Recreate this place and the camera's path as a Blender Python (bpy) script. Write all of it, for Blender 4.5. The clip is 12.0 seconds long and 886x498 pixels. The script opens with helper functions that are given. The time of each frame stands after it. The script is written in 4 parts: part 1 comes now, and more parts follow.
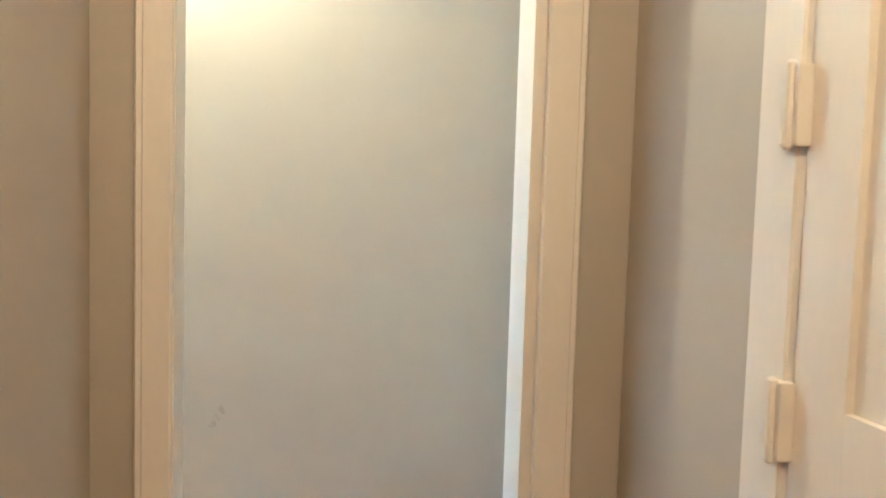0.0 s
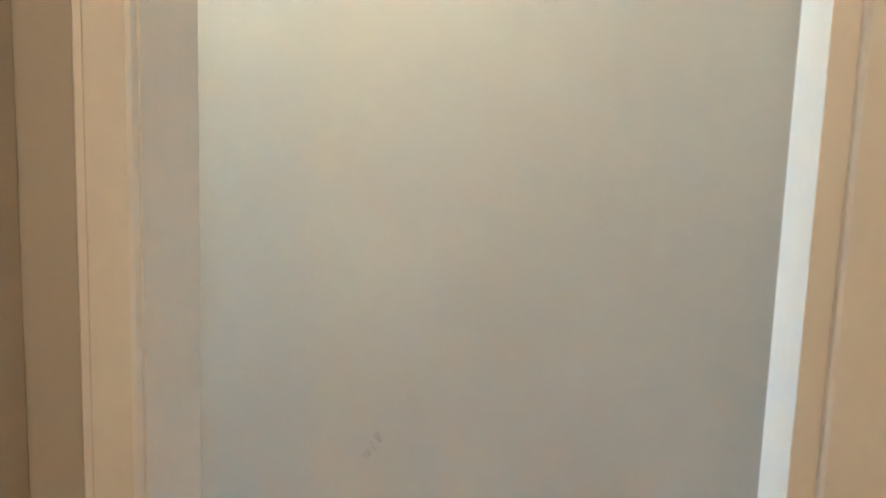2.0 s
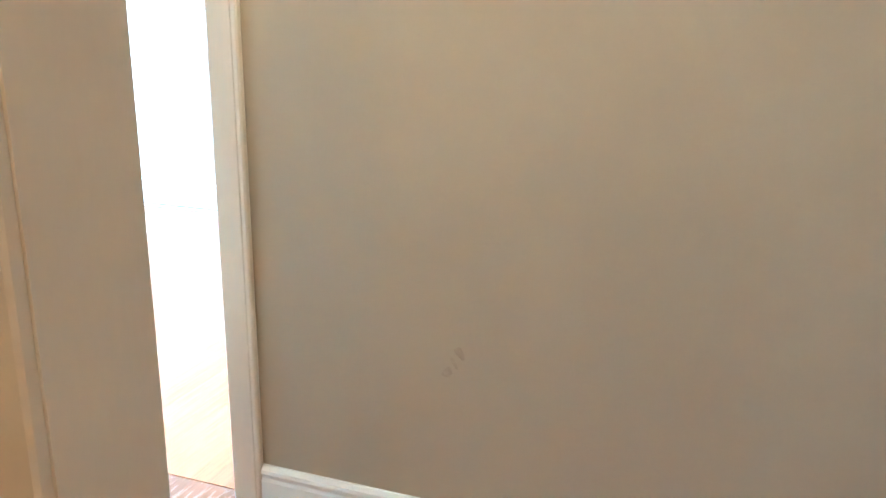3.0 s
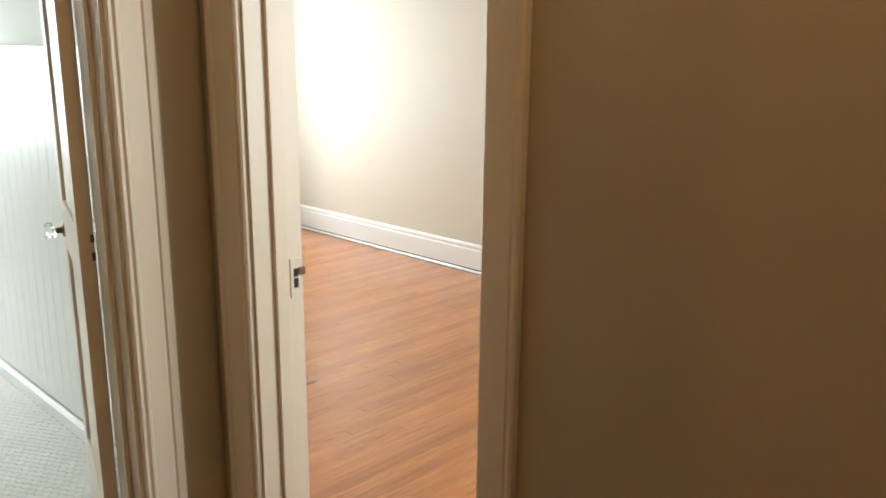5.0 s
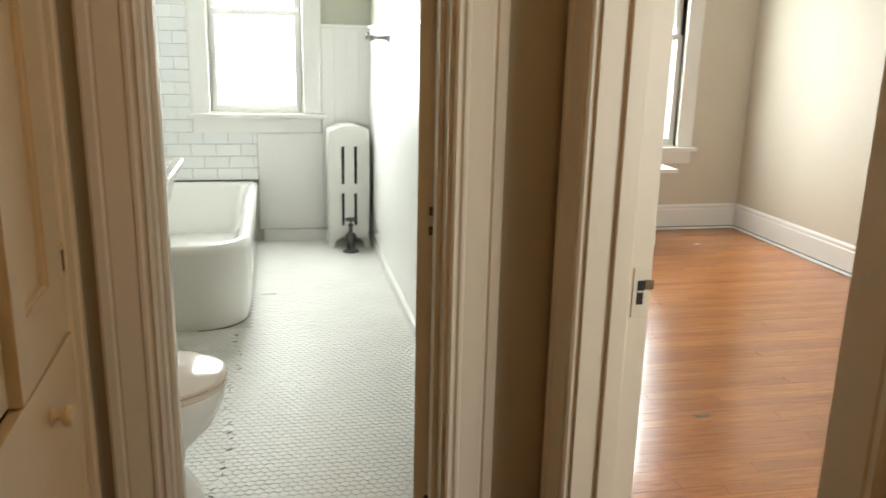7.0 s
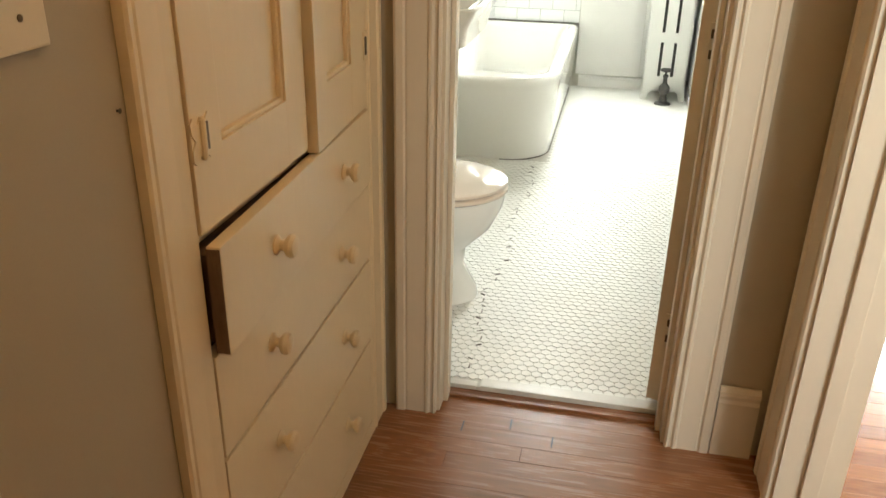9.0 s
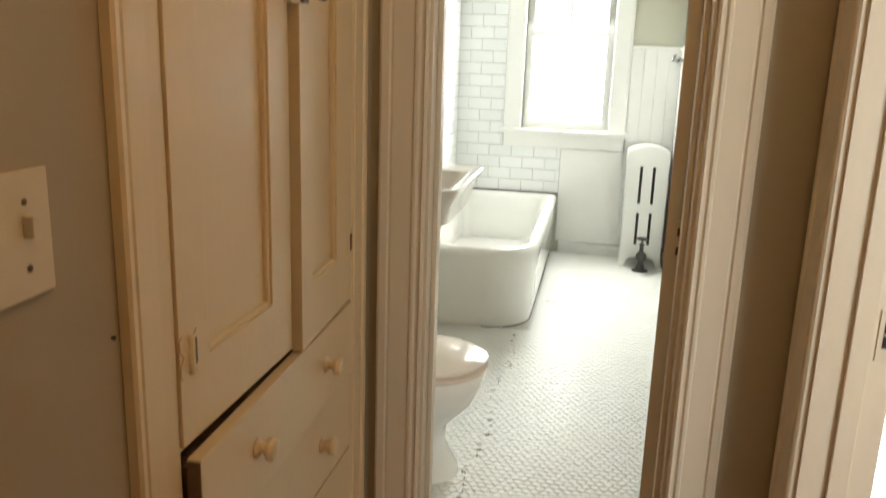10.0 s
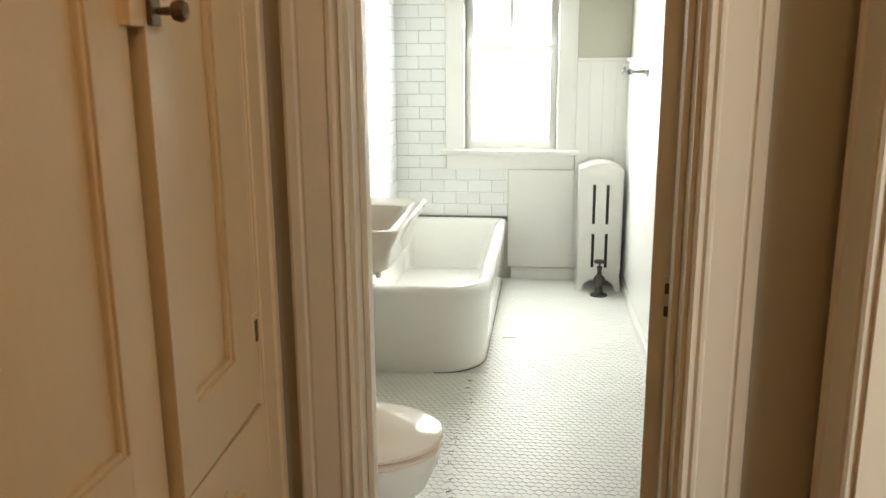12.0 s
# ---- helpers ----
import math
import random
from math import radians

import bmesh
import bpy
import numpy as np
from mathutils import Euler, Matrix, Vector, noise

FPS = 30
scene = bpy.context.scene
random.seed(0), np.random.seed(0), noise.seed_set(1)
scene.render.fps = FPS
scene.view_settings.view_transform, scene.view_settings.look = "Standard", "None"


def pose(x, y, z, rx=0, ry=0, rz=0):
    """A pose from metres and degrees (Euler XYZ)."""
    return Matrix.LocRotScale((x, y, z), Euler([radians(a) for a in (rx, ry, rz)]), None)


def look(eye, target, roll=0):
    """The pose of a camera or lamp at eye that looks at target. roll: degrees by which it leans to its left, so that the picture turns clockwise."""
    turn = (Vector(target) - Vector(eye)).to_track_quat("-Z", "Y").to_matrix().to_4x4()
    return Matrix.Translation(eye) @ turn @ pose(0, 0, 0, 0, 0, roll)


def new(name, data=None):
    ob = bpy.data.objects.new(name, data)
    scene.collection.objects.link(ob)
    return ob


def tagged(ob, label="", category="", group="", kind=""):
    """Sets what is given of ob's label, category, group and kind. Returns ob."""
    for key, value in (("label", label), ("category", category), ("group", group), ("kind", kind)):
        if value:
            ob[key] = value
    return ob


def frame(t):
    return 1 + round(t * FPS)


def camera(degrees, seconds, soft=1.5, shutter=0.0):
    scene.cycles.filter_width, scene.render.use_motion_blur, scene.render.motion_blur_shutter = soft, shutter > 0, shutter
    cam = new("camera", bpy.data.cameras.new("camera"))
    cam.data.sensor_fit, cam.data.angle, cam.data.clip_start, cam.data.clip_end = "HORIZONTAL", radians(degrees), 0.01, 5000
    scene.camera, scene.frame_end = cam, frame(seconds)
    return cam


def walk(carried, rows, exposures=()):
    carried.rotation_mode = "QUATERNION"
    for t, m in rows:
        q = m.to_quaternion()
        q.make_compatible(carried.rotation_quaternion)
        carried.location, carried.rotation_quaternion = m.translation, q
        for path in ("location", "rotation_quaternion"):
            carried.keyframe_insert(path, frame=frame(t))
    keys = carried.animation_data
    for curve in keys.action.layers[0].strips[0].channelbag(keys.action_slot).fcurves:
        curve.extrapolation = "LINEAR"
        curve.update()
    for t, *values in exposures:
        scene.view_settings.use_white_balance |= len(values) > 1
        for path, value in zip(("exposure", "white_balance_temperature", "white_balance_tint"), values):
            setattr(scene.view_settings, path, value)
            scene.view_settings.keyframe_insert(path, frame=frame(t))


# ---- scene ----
cam = camera(57.6, 12.0, soft=1.5, shutter=0.3)

PATH = [
    (0, (-1.865, -1.837, 1.289), (0.1, -2.183, 1.15), 1.7),
    (1, (-1.507, -2.072, 1.283), (0.482, -1.984, 1.084), 2.0),
    (1.5, (-1.286, -2.075, 1.279), (0.693, -1.875, 1.068), 1.6),
    (2, (-1.087, -2.084, 1.308), (0.863, -1.729, 1.04), 1.9),
    (2.5, (-0.887, -2.139, 1.237), (0.984, -1.602, 0.779), 1.7),
    (3, (-0.719, -2.086, 1.253), (1.093, -1.444, 0.703), 0.9),
    (3.2, (-0.646, -2.043, 1.246), (1.152, -1.344, 0.722), 0.8),
    (4.8, (-0.274, -1.925, 1.430), (1.185, -0.647, 0.942), 1.2),
    (5, (-0.197, -1.875, 1.423), (1.195, -0.520, 0.946), 0.6),
    (5.5, (0.007, -1.747, 1.379), (1.147, -0.162, 0.942), -0.6),
    (6, (0.124, -1.705, 1.375), (0.934, 0.073, 0.951), -0.3),
    (6.5, (0.229, -1.702, 1.366), (0.790, 0.165, 0.919), 0.8),
    (7, (0.232, -1.680, 1.346), (0.626, 0.216, 0.844), 1.3),
    (7.5, (0.274, -1.709, 1.337), (0.369, 0.209, 0.778), 1.9),
    (7.7, (0.299, -1.736, 1.334), (0.257, 0.178, 0.758), 1.8),
    (9.3, (0.36, -1.827, 1.265), (-0.013, -0.057, 0.413), 1.0),
    (9.5, (0.362, -1.833, 1.279), (-0.016, -0.032, 0.495), 1.2),
    (10, (0.368, -1.836, 1.369), (0.003, 0.07, 0.887), 1.9),
    (10.5, (0.363, -1.816, 1.4), (0.027, 0.128, 1.075), 1.7),
    (11, (0.359, -1.79, 1.426), (0.037, 0.164, 1.149), 0.5),
    (11.5, (0.355, -1.688, 1.415), (0.069, 0.262, 1.079), -0.2),
    (12, (0.326, -1.454, 1.387), (0.082, 0.481, 0.943), -0.4),
]
EXPOSURES = [(0.0, 3.1, 3600, -10), (2.0, 2.85, 3500, -10), (3.2, 2.5, 4200, -6), (4.0, 1.4, 5600, 0), (4.8, 0.45, 6200, 4), (5.5, 0.2, 6500, 3), (6.5, -0.1, 6700, 4), (8.0, 0.2, 6800, 4), (9.5, 0.7, 7000, 4), (10.0, 0.2, 6900, 5), (10.5, 0.1, 6900, 5), (12.0, 0.1, 6900, 5)]
walk(cam, [(t, look(eye, target, roll)) for t, eye, target, roll in PATH], EXPOSURES)

# ---- light ----
world = bpy.data.worlds.new("sky")
scene.world = world
world.use_nodes = True
wn = world.node_tree.nodes
sky = wn.new("ShaderNodeTexSky")
sky.sky_type = "NISHITA"
sky.sun_disc = False
sky.sun_elevation = radians(38)
sky.sun_rotation = radians(150)
wn["Background"].inputs["Strength"].default_value = 0.12
world.node_tree.links.new(sky.outputs[0], wn["Background"].inputs["Color"])

sun_data = bpy.data.lights.new("sun", "SUN")
sun_data.energy, sun_data.angle, sun_data.color = 1.0, radians(12), (1.0, 0.95, 0.88)
sun = new("sun", sun_data)
sun.matrix_world = look((0, 0, 10), (-4, -8, 2))


def area_lamp(name, eye, target, w, h, watts, colour):
    data = bpy.data.lights.new(name, "AREA")
    data.shape, data.size, data.size_y = "RECTANGLE", w, h
    data.energy, data.color = watts, colour
    ob = new(name, data)
    ob.matrix_world = look(eye, target)
    return ob


def bulb(name, at, watts, colour, radius=0.06):
    data = bpy.data.lights.new(name, "POINT")
    data.energy, data.color, data.shadow_soft_size = watts, colour, radius
    ob = new(name, data)
    ob.location = at
    return ob


DAY = (0.92, 0.97, 1.0)
WARM = (1.0, 0.62, 0.30)
area_lamp("daylight_lamp", (0.11, 3.80, 1.47), (0.11, 0.6, 0.2), 0.5, 1.15, 54, DAY)
area_lamp("daylight_lamp", (2.70, 3.90, 1.35), (2.70, 0.0, 0.8), 0.7, 1.4, 52, (0.92, 0.97, 1.0))
# Added daylight from an unseen south side, to brighten the far wall and jamb.
area_lamp("daylight_lamp", (1.90, -1.75, 1.45), (2.9, 3.0, 0.9), 0.9, 1.3, 28, (0.90, 0.96, 1.0))
# Added warm fill under the hall ceiling; no lamp is known there.
bulb("hall_warm_fill", (0.58, -1.50, 2.36), 7.8, WARM)
bulb("corridor_bulb", (-1.9, -1.95, 2.36), 7, (1.0, 0.52, 0.20))

# ---- materials ----


def mat(name, colour, rough=0.5, var=0.06, scale=6.0, fine=120.0, bump=0.08, metal=0.0, stretch=(1, 1, 1), per_object=0.0, coat=0.0, dirt=None):
    m = bpy.data.materials.new(name)
    m.use_nodes = True
    nt = m.node_tree
    n, l = nt.nodes, nt.links
    b = n["Principled BSDF"]
    b.inputs["Metallic"].default_value = metal
    b.inputs["Coat Weight"].default_value = coat
    tc = n.new("ShaderNodeTexCoord")
    mp = n.new("ShaderNodeMapping")
    mp.inputs["Scale"].default_value = stretch
    l.new(tc.outputs["Object"], mp.inputs["Vector"])
    big = n.new("ShaderNodeTexNoise")
    big.inputs["Scale"].default_value, big.inputs["Detail"].default_value = scale, 5
    small = n.new("ShaderNodeTexNoise")
    small.inputs["Scale"].default_value, small.inputs["Detail"].default_value = fine, 3
    for t in (big, small):
        l.new(mp.outputs[0], t.inputs["Vector"])
    add = n.new("ShaderNodeMath")
    add.operation = "MULTIPLY_ADD"
    add.inputs[1].default_value = 0.35
    l.new(small.outputs["Fac"], add.inputs[0])
    l.new(big.outputs["Fac"], add.inputs[2])
    ramp = n.new("ShaderNodeMapRange")
    ramp.inputs["From Min"].default_value, ramp.inputs["From Max"].default_value = 0.35, 1.0
    ramp.inputs["To Min"].default_value, ramp.inputs["To Max"].default_value = 1 - var, 1 + var
    l.new(add.outputs[0], ramp.inputs["Value"])
    value = ramp.outputs[0]
    if per_object:
        info = n.new("ShaderNodeObjectInfo")
        pm = n.new("ShaderNodeMapRange")
        pm.inputs["To Min"].default_value, pm.inputs["To Max"].default_value = 1 - per_object, 1 + per_object
        l.new(info.outputs["Random"], pm.inputs["Value"])
        mul = n.new("ShaderNodeMath")
        mul.operation = "MULTIPLY"
        l.new(value, mul.inputs[0])
        l.new(pm.outputs[0], mul.inputs[1])
        value = mul.outputs[0]
    mix = n.new("ShaderNodeVectorMath")
    mix.operation = "SCALE"
    mix.inputs[0].default_value = colour
    l.new(value, mix.inputs["Scale"])
    out = mix.outputs[0]
    if dirt:
        dn = n.new("ShaderNodeTexNoise")
        dn.inputs["Scale"].default_value, dn.inputs["Detail"].default_value = 2.3, 8
        l.new(tc.outputs["Object"], dn.inputs["Vector"])
        dr = n.new("ShaderNodeMapRange")
        dr.inputs["From Min"].default_value, dr.inputs["From Max"].default_value = 0.60, 0.78
        l.new(dn.outputs["Fac"], dr.inputs["Value"])
        dm = n.new("ShaderNodeMix")
        dm.data_type = "RGBA"
        l.new(dr.outputs[0], dm.inputs["Factor"])
        l.new(out, dm.inputs["A"])
        dm.inputs["B"].default_value = (*dirt, 1)
        out = dm.outputs["Result"]
    l.new(out, b.inputs["Base Color"])
    rr = n.new("ShaderNodeMapRange")
    rr.inputs["To Min"].default_value, rr.inputs["To Max"].default_value = rough * 0.8, min(1, rough * 1.25)
    l.new(big.outputs["Fac"], rr.inputs["Value"])
    l.new(rr.outputs[0], b.inputs["Roughness"])
    bp = n.new("ShaderNodeBump")
    bp.inputs["Strength"].default_value, bp.inputs["Distance"].default_value = bump, 0.004
    l.new(add.outputs[0], bp.inputs["Height"])
    l.new(bp.outputs[0], b.inputs["Normal"])
    return m


WALL = mat("greige_wall_paint", (0.43, 0.365, 0.265), 0.55, 0.04, 1.6, 260, 0.10, dirt=(0.405, 0.343, 0.248))
CREAM = mat("bedroom_wall_paint", (0.62, 0.565, 0.47), 0.6, 0.03, 1.6, 260, 0.10)
TRIM = mat("cream_trim_paint", (0.70, 0.615, 0.49), 0.36, 0.05, 3.5, 90, 0.14, stretch=(1, 1, 0.25))
CUPBOARD = mat("cream_cupboard_paint", (0.80, 0.65, 0.43), 0.38, 0.05, 3.0, 80, 0.16, stretch=(1, 1, 0.3))
WHITE = mat("white_trim_paint", (0.80, 0.79, 0.76), 0.38, 0.03, 3.0, 90, 0.1)
BATHGREY = mat("sage_grey_paint", (0.52, 0.51, 0.43), 0.6, 0.04, 2.0, 240, 0.08)
CEIL = mat("white_ceiling_paint", (0.78, 0.76, 0.72), 0.8, 0.03, 2.0, 200, 0.1)
PORCELAIN = mat("white_porcelain", (0.86, 0.85, 0.81), 0.12, 0.02, 2.0, 40, 0.01, coat=0.6)
SINKWARE = mat("warm_white_porcelain", (0.82, 0.75, 0.68), 0.12, 0.02, 2.0, 40, 0.01, coat=0.6)
SEAT = mat("glossy_seat_plastic", (0.78, 0.67, 0.57), 0.12, 0.02, 2.0, 40, 0.01, coat=0.5)
TILE = mat("white_glazed_tile", (0.80, 0.81, 0.80), 0.14, 0.02, 9.0, 60, 0.02, per_object=0.03)
HEX = mat("white_hex_tile", (0.76, 0.75, 0.71), 0.5, 0.06, 5.0, 160, 0.05)
GROUT = mat("grey_grout", (0.20, 0.19, 0.17), 0.9, 0.2, 8.0, 300, 0.3)
HEXGROUT = mat("floor_grout", (0.58, 0.56, 0.52), 0.9, 0.25, 3.0, 300, 0.3)
CRACK = mat("dark_crack", (0.10, 0.085, 0.07), 0.9, 0.2, 20, 300, 0.3)
WOOD = mat("varnished_floor_wood", (0.26, 0.105, 0.042), 0.26, 0.35, 7.0, 55, 0.10, stretch=(0.9, 14, 1), per_object=0.11, coat=0.25)
BEDWOOD = mat("orange_floor_wood", (0.46, 0.175, 0.055), 0.20, 0.38, 7.0, 55, 0.10, stretch=(0.9, 14, 1), per_object=0.16, coat=0.3)
RAWWOOD = mat("bare_broken_wood", (0.17, 0.10, 0.055), 0.85, 0.5, 30, 200, 0.8, stretch=(1, 1, 0.2))
MARBLE = mat("marble_threshold", (0.62, 0.60, 0.56), 0.3, 0.12, 12, 90, 0.05)
RADIATOR = mat("white_radiator_enamel", (0.78, 0.77, 0.73), 0.4, 0.04, 8, 120, 0.12)
DARK = mat("dark_gap", (0.025, 0.022, 0.02), 0.9, 0.2, 8, 100, 0.1)
IRON = mat("tarnished_iron", (0.09, 0.085, 0.08), 0.5, 0.4, 20, 200, 0.3, metal=0.8)
BRASS = mat("aged_brass", (0.17, 0.12, 0.075), 0.38, 0.3, 25, 200, 0.2, metal=0.9)
STEEL = mat("satin_nickel", (0.36, 0.36, 0.36), 0.25, 0.1, 20, 200, 0.05, metal=1.0)
PLASTIC = mat("ivory_switch_plastic", (0.74, 0.66, 0.52), 0.32, 0.03, 6, 90, 0.03)
STAIN = mat("wall_scuff", (0.375, 0.315, 0.23), 0.6, 0.2, 60, 300, 0.1)
SHADE = mat("roller_shade_cloth", (0.40, 0.44, 0.47), 0.8, 0.06, 8, 300, 0.1)


def glass_mat(name, rough, tint):
    m = bpy.data.materials.new(name)
    m.use_nodes = True
    b = m.node_tree.nodes["Principled BSDF"]
    b.inputs["Base Color"].default_value = (*tint, 1)
    b.inputs["Transmission Weight"].default_value = 1
    b.inputs["Roughness"].default_value = rough
    b.inputs["IOR"].default_value = 1.45
    return m


GLASS = glass_mat("window_glass", 0.0, (1, 1, 1))
KNOBGLASS = glass_mat("cut_glass", 0.05, (0.95, 0.97, 0.97))
OUTSIDE = bpy.data.materials.new("overcast_distance")
OUTSIDE.use_nodes = True
on = OUTSIDE.node_tree.nodes
on["Principled BSDF"].inputs["Base Color"].default_value = (0.8, 0.85, 0.9, 1)
on["Principled BSDF"].inputs["Emission Color"].default_value = (0.92, 0.97, 1.0, 1)
on["Principled BSDF"].inputs["Emission Strength"].default_value = 1.7
BULB = bpy.data.materials.new("frosted_lamp_glass")
BULB.use_nodes = True
BULB.node_tree.nodes["Principled BSDF"].inputs["Base Color"].default_value = (0.85, 0.8, 0.7, 1)
BULB.node_tree.nodes["Principled BSDF"].inputs["Emission Color"].default_value = (1.0, 0.72, 0.42, 1)
BULB.node_tree.nodes["Principled BSDF"].inputs["Emission Strength"].default_value = 2.0

# ---- mesh helpers ----


def box(bm, x0, x1, y0, y1, z0, z1, bevel=0.0, m=None):
    r = bmesh.ops.create_cube(bm, size=1)
    v = r["verts"]
    bmesh.ops.transform(bm, verts=v, matrix=Matrix.Translation(((x0 + x1) / 2, (y0 + y1) / 2, (z0 + z1) / 2)) @ Matrix.Diagonal((x1 - x0, y1 - y0, z1 - z0, 1)))
    if bevel:
        e = list({e for q in v for e in q.link_edges})
        v = [q for q in bmesh.ops.bevel(bm, geom=e, offset=bevel, segments=2, profile=0.7, affect="EDGES")["verts"]] + [q for q in v if q.is_valid]
    if m is not None:
        bmesh.ops.transform(bm, verts=list({q for q in v if q.is_valid}), matrix=m)
    return bm


def lathe(bm, profile, m=None, seg=20):
    """Turn (radius, height) pairs round the z axis."""
    rings = []
    for r, z in profile:
        rings.append([bm.verts.new((r * math.cos(2 * math.pi * k / seg), r * math.sin(2 * math.pi * k / seg), z)) for k in range(seg)])
    for a, b in zip(rings, rings[1:]):
        for k in range(seg):
            bm.faces.new((a[k], a[(k + 1) % seg], b[(k + 1) % seg], b[k]))
    bm.faces.new(list(reversed(rings[0])))
    bm.faces.new(rings[-1])
    if m is not None:
        bmesh.ops.transform(bm, verts=[v for r in rings for v in r], matrix=m)
    return bm


def tube(bm, points, radius, seg=10):
    pts = [Vector(p) for p in points]
    rings = []
    for i, p in enumerate(pts):
        a, b = pts[max(i - 1, 0)], pts[min(i + 1, len(pts) - 1)]
        q = (b - a).normalized().to_track_quat("Z", "Y").to_matrix()
        rings.append([bm.verts.new(p + q @ Vector((radius * math.cos(2 * math.pi * k / seg), radius * math.sin(2 * math.pi * k / seg), 0))) for k in range(seg)])
    for a, b in zip(rings, rings[1:]):
        for k in range(seg):
            bm.faces.new((a[k], a[(k + 1) % seg], b[(k + 1) % seg], b[k]))
    bm.faces.new(list(reversed(rings[0])))
    bm.faces.new(rings[-1])
    return bm


def loft(bm, rings, cap_first=True, cap_last=True):
    vr = [[bm.verts.new(p) for p in r] for r in rings]
    for a, b in zip(vr, vr[1:]):
        for k in range(len(a)):
            bm.faces.new((a[k], a[(k + 1) % len(a)], b[(k + 1) % len(a)], b[k]))
    if cap_first:
        bm.faces.new(list(reversed(vr[0])))
    if cap_last:
        bm.faces.new(vr[-1])
    return bm


def prism(bm, outline, length, m=None):
    """Push a closed (x, y) outline up along z."""
    a = [bm.verts.new((x, y, 0)) for x, y in outline]
    b = [bm.verts.new((x, y, length)) for x, y in outline]
    for k in range(len(a)):
        bm.faces.new((a[k], a[(k + 1) % len(a)], b[(k + 1) % len(a)], b[k]))
    bm.faces.new(list(reversed(a)))
    bm.faces.new(b)
    if m is not None:
        bmesh.ops.transform(bm, verts=a + b, matrix=m)
    return bm


def mesh_object(name, bm, material, smooth=False):
    bmesh.ops.recalc_face_normals(bm, faces=bm.faces)
    me = bpy.data.meshes.new(name)
    bm.to_mesh(me)
    bm.free()
    me.materials.append(material)
    if smooth:
        for p in me.polygons:
            p.use_smooth = True
        me.set_sharp_from_angle(angle=radians(40))
    return new(name, me)


def part(name, bm, material, parent, label="", smooth=False):
    ob = mesh_object(name, bm, material, smooth)
    ob.parent = parent
    if label:
        ob["label"] = label
    return ob


def thing(name, at, label, category, group="", kind=""):
    ob = new(name)
    ob.location = at
    ob.empty_display_size = 0.05
    bpy.context.view_layer.update()
    return tagged(ob, label, category, group, kind)


def setting(name, bm, material, label, category="structure"):
    return tagged(mesh_object(name, bm, material), label, category, "", "structure")


def slab(*c, bevel=0.0):
    return box(bmesh.new(), *c, bevel=bevel)


H = 2.62
# ---- shell: walls, floors, ceilings ----


def wall_along_y(name, x0, x1, y0, y1, holes, material, label, top=H):
    """A wall whose faces look along x, with holes (y0, y1, z0, z1)."""
    bm = bmesh.new()
    at = y0
    for a, b, z0, z1 in sorted(holes):
        box(bm, x0, x1, at, a, 0, top)
        if z0 > 0:
            box(bm, x0, x1, a, b, 0, z0)
        box(bm, x0, x1, a, b, z1, top)
        at = b
    box(bm, x0, x1, at, y1, 0, top)
    return setting(name, bm, material, label, "wall")


def wall_along_x(name, y0, y1, x0, x1, holes, material, label, top=H):
    bm = bmesh.new()
    at = x0
    for a, b, z0, z1 in sorted(holes):
        box(bm, at, a, y0, y1, 0, top)
        if z0 > 0:
            box(bm, a, b, y0, y1, 0, z0)
        box(bm, a, b, y0, y1, z1, top)
        at = b
    box(bm, at, x1, y0, y1, 0, top)
    return setting(name, bm, material, label, "wall")


DOOR_H = 2.06
# hall, left wall: entry doorway and cupboard recess
wall_along_y("wall_hall_west", -0.280, -0.158, -2.95, -0.102, [(-2.325, -1.578, 0, DOOR_H + 0.02), (-1.00, -0.20, 0, 2.05)], WALL, "greige painted plaster wall beside the linen cupboard")
wall_along_y("wall_hall_east", 0.802, 0.920, -2.95, -0.102, [(-1.020, -0.275, 0, DOOR_H + 0.02)], WALL, "greige painted plaster wall with a faint scuff")
wall_along_x("wall_hall_north", -0.100, 0.020, -0.64, 0.922, [(-0.022, 0.590, 0, DOOR_H + 0.02)], WALL, "greige painted plaster wall round the bathroom doorway")
wall_along_x("wall_hall_south", -3.07, -2.95, -0.30, 0.92, [], WALL, "greige painted plaster end wall of the hall")
# corridor before the hall
wall_along_x("wall_corridor_north", -1.449, -1.255, -3.40, -0.282, [], WALL, "greige painted corridor wall")
wall_along_x("wall_corridor_south", -2.627, -2.507, -3.40, -0.282, [(-1.66, -0.86, 0, 2.05)], WALL, "greige painted corridor wall with a closet doorway")
wall_along_y("wall_corridor_west", -3.52, -3.40, -2.627, -1.255, [], WALL, "greige painted corridor end wall")
# bathroom
wall_along_y("wall_bath_west", -0.75, -0.632, 0.022, 3.82, [], BATHGREY, "sage grey painted bathroom wall, tiled over the tub")
wall_along_y("wall_bath_east", 0.842, 0.920, 0.022, 3.82, [], BATHGREY, "sage grey painted bathroom wall above white wainscot")
wall_along_x("wall_bath_north", 3.702, 3.82, -0.630, 0.840, [(-0.175, 0.395, 0.87, 2.15)], BATHGREY, "sage grey painted bathroom wall round the window")
# bedroom
wall_along_x("wall_bedroom_north", 3.802, 3.94, 0.922, 3.79, [(2.35, 3.10, 0.63, 2.15)], CREAM, "cream painted bedroom wall round the window")
wall_along_y("wall_bedroom_east", 3.652, 3.79, -1.90, 3.80, [], CREAM, "cream painted bedroom wall in daylight")
# Never in view: this opening is added to go with the south daylight.
wall_along_x("wall_bedroom_south", -2.02, -1.90, 0.922, 3.79, [(1.40, 2.40, 0.75, 2.15)], CREAM, "cream painted bedroom wall, out of view, with an added opening for daylight")
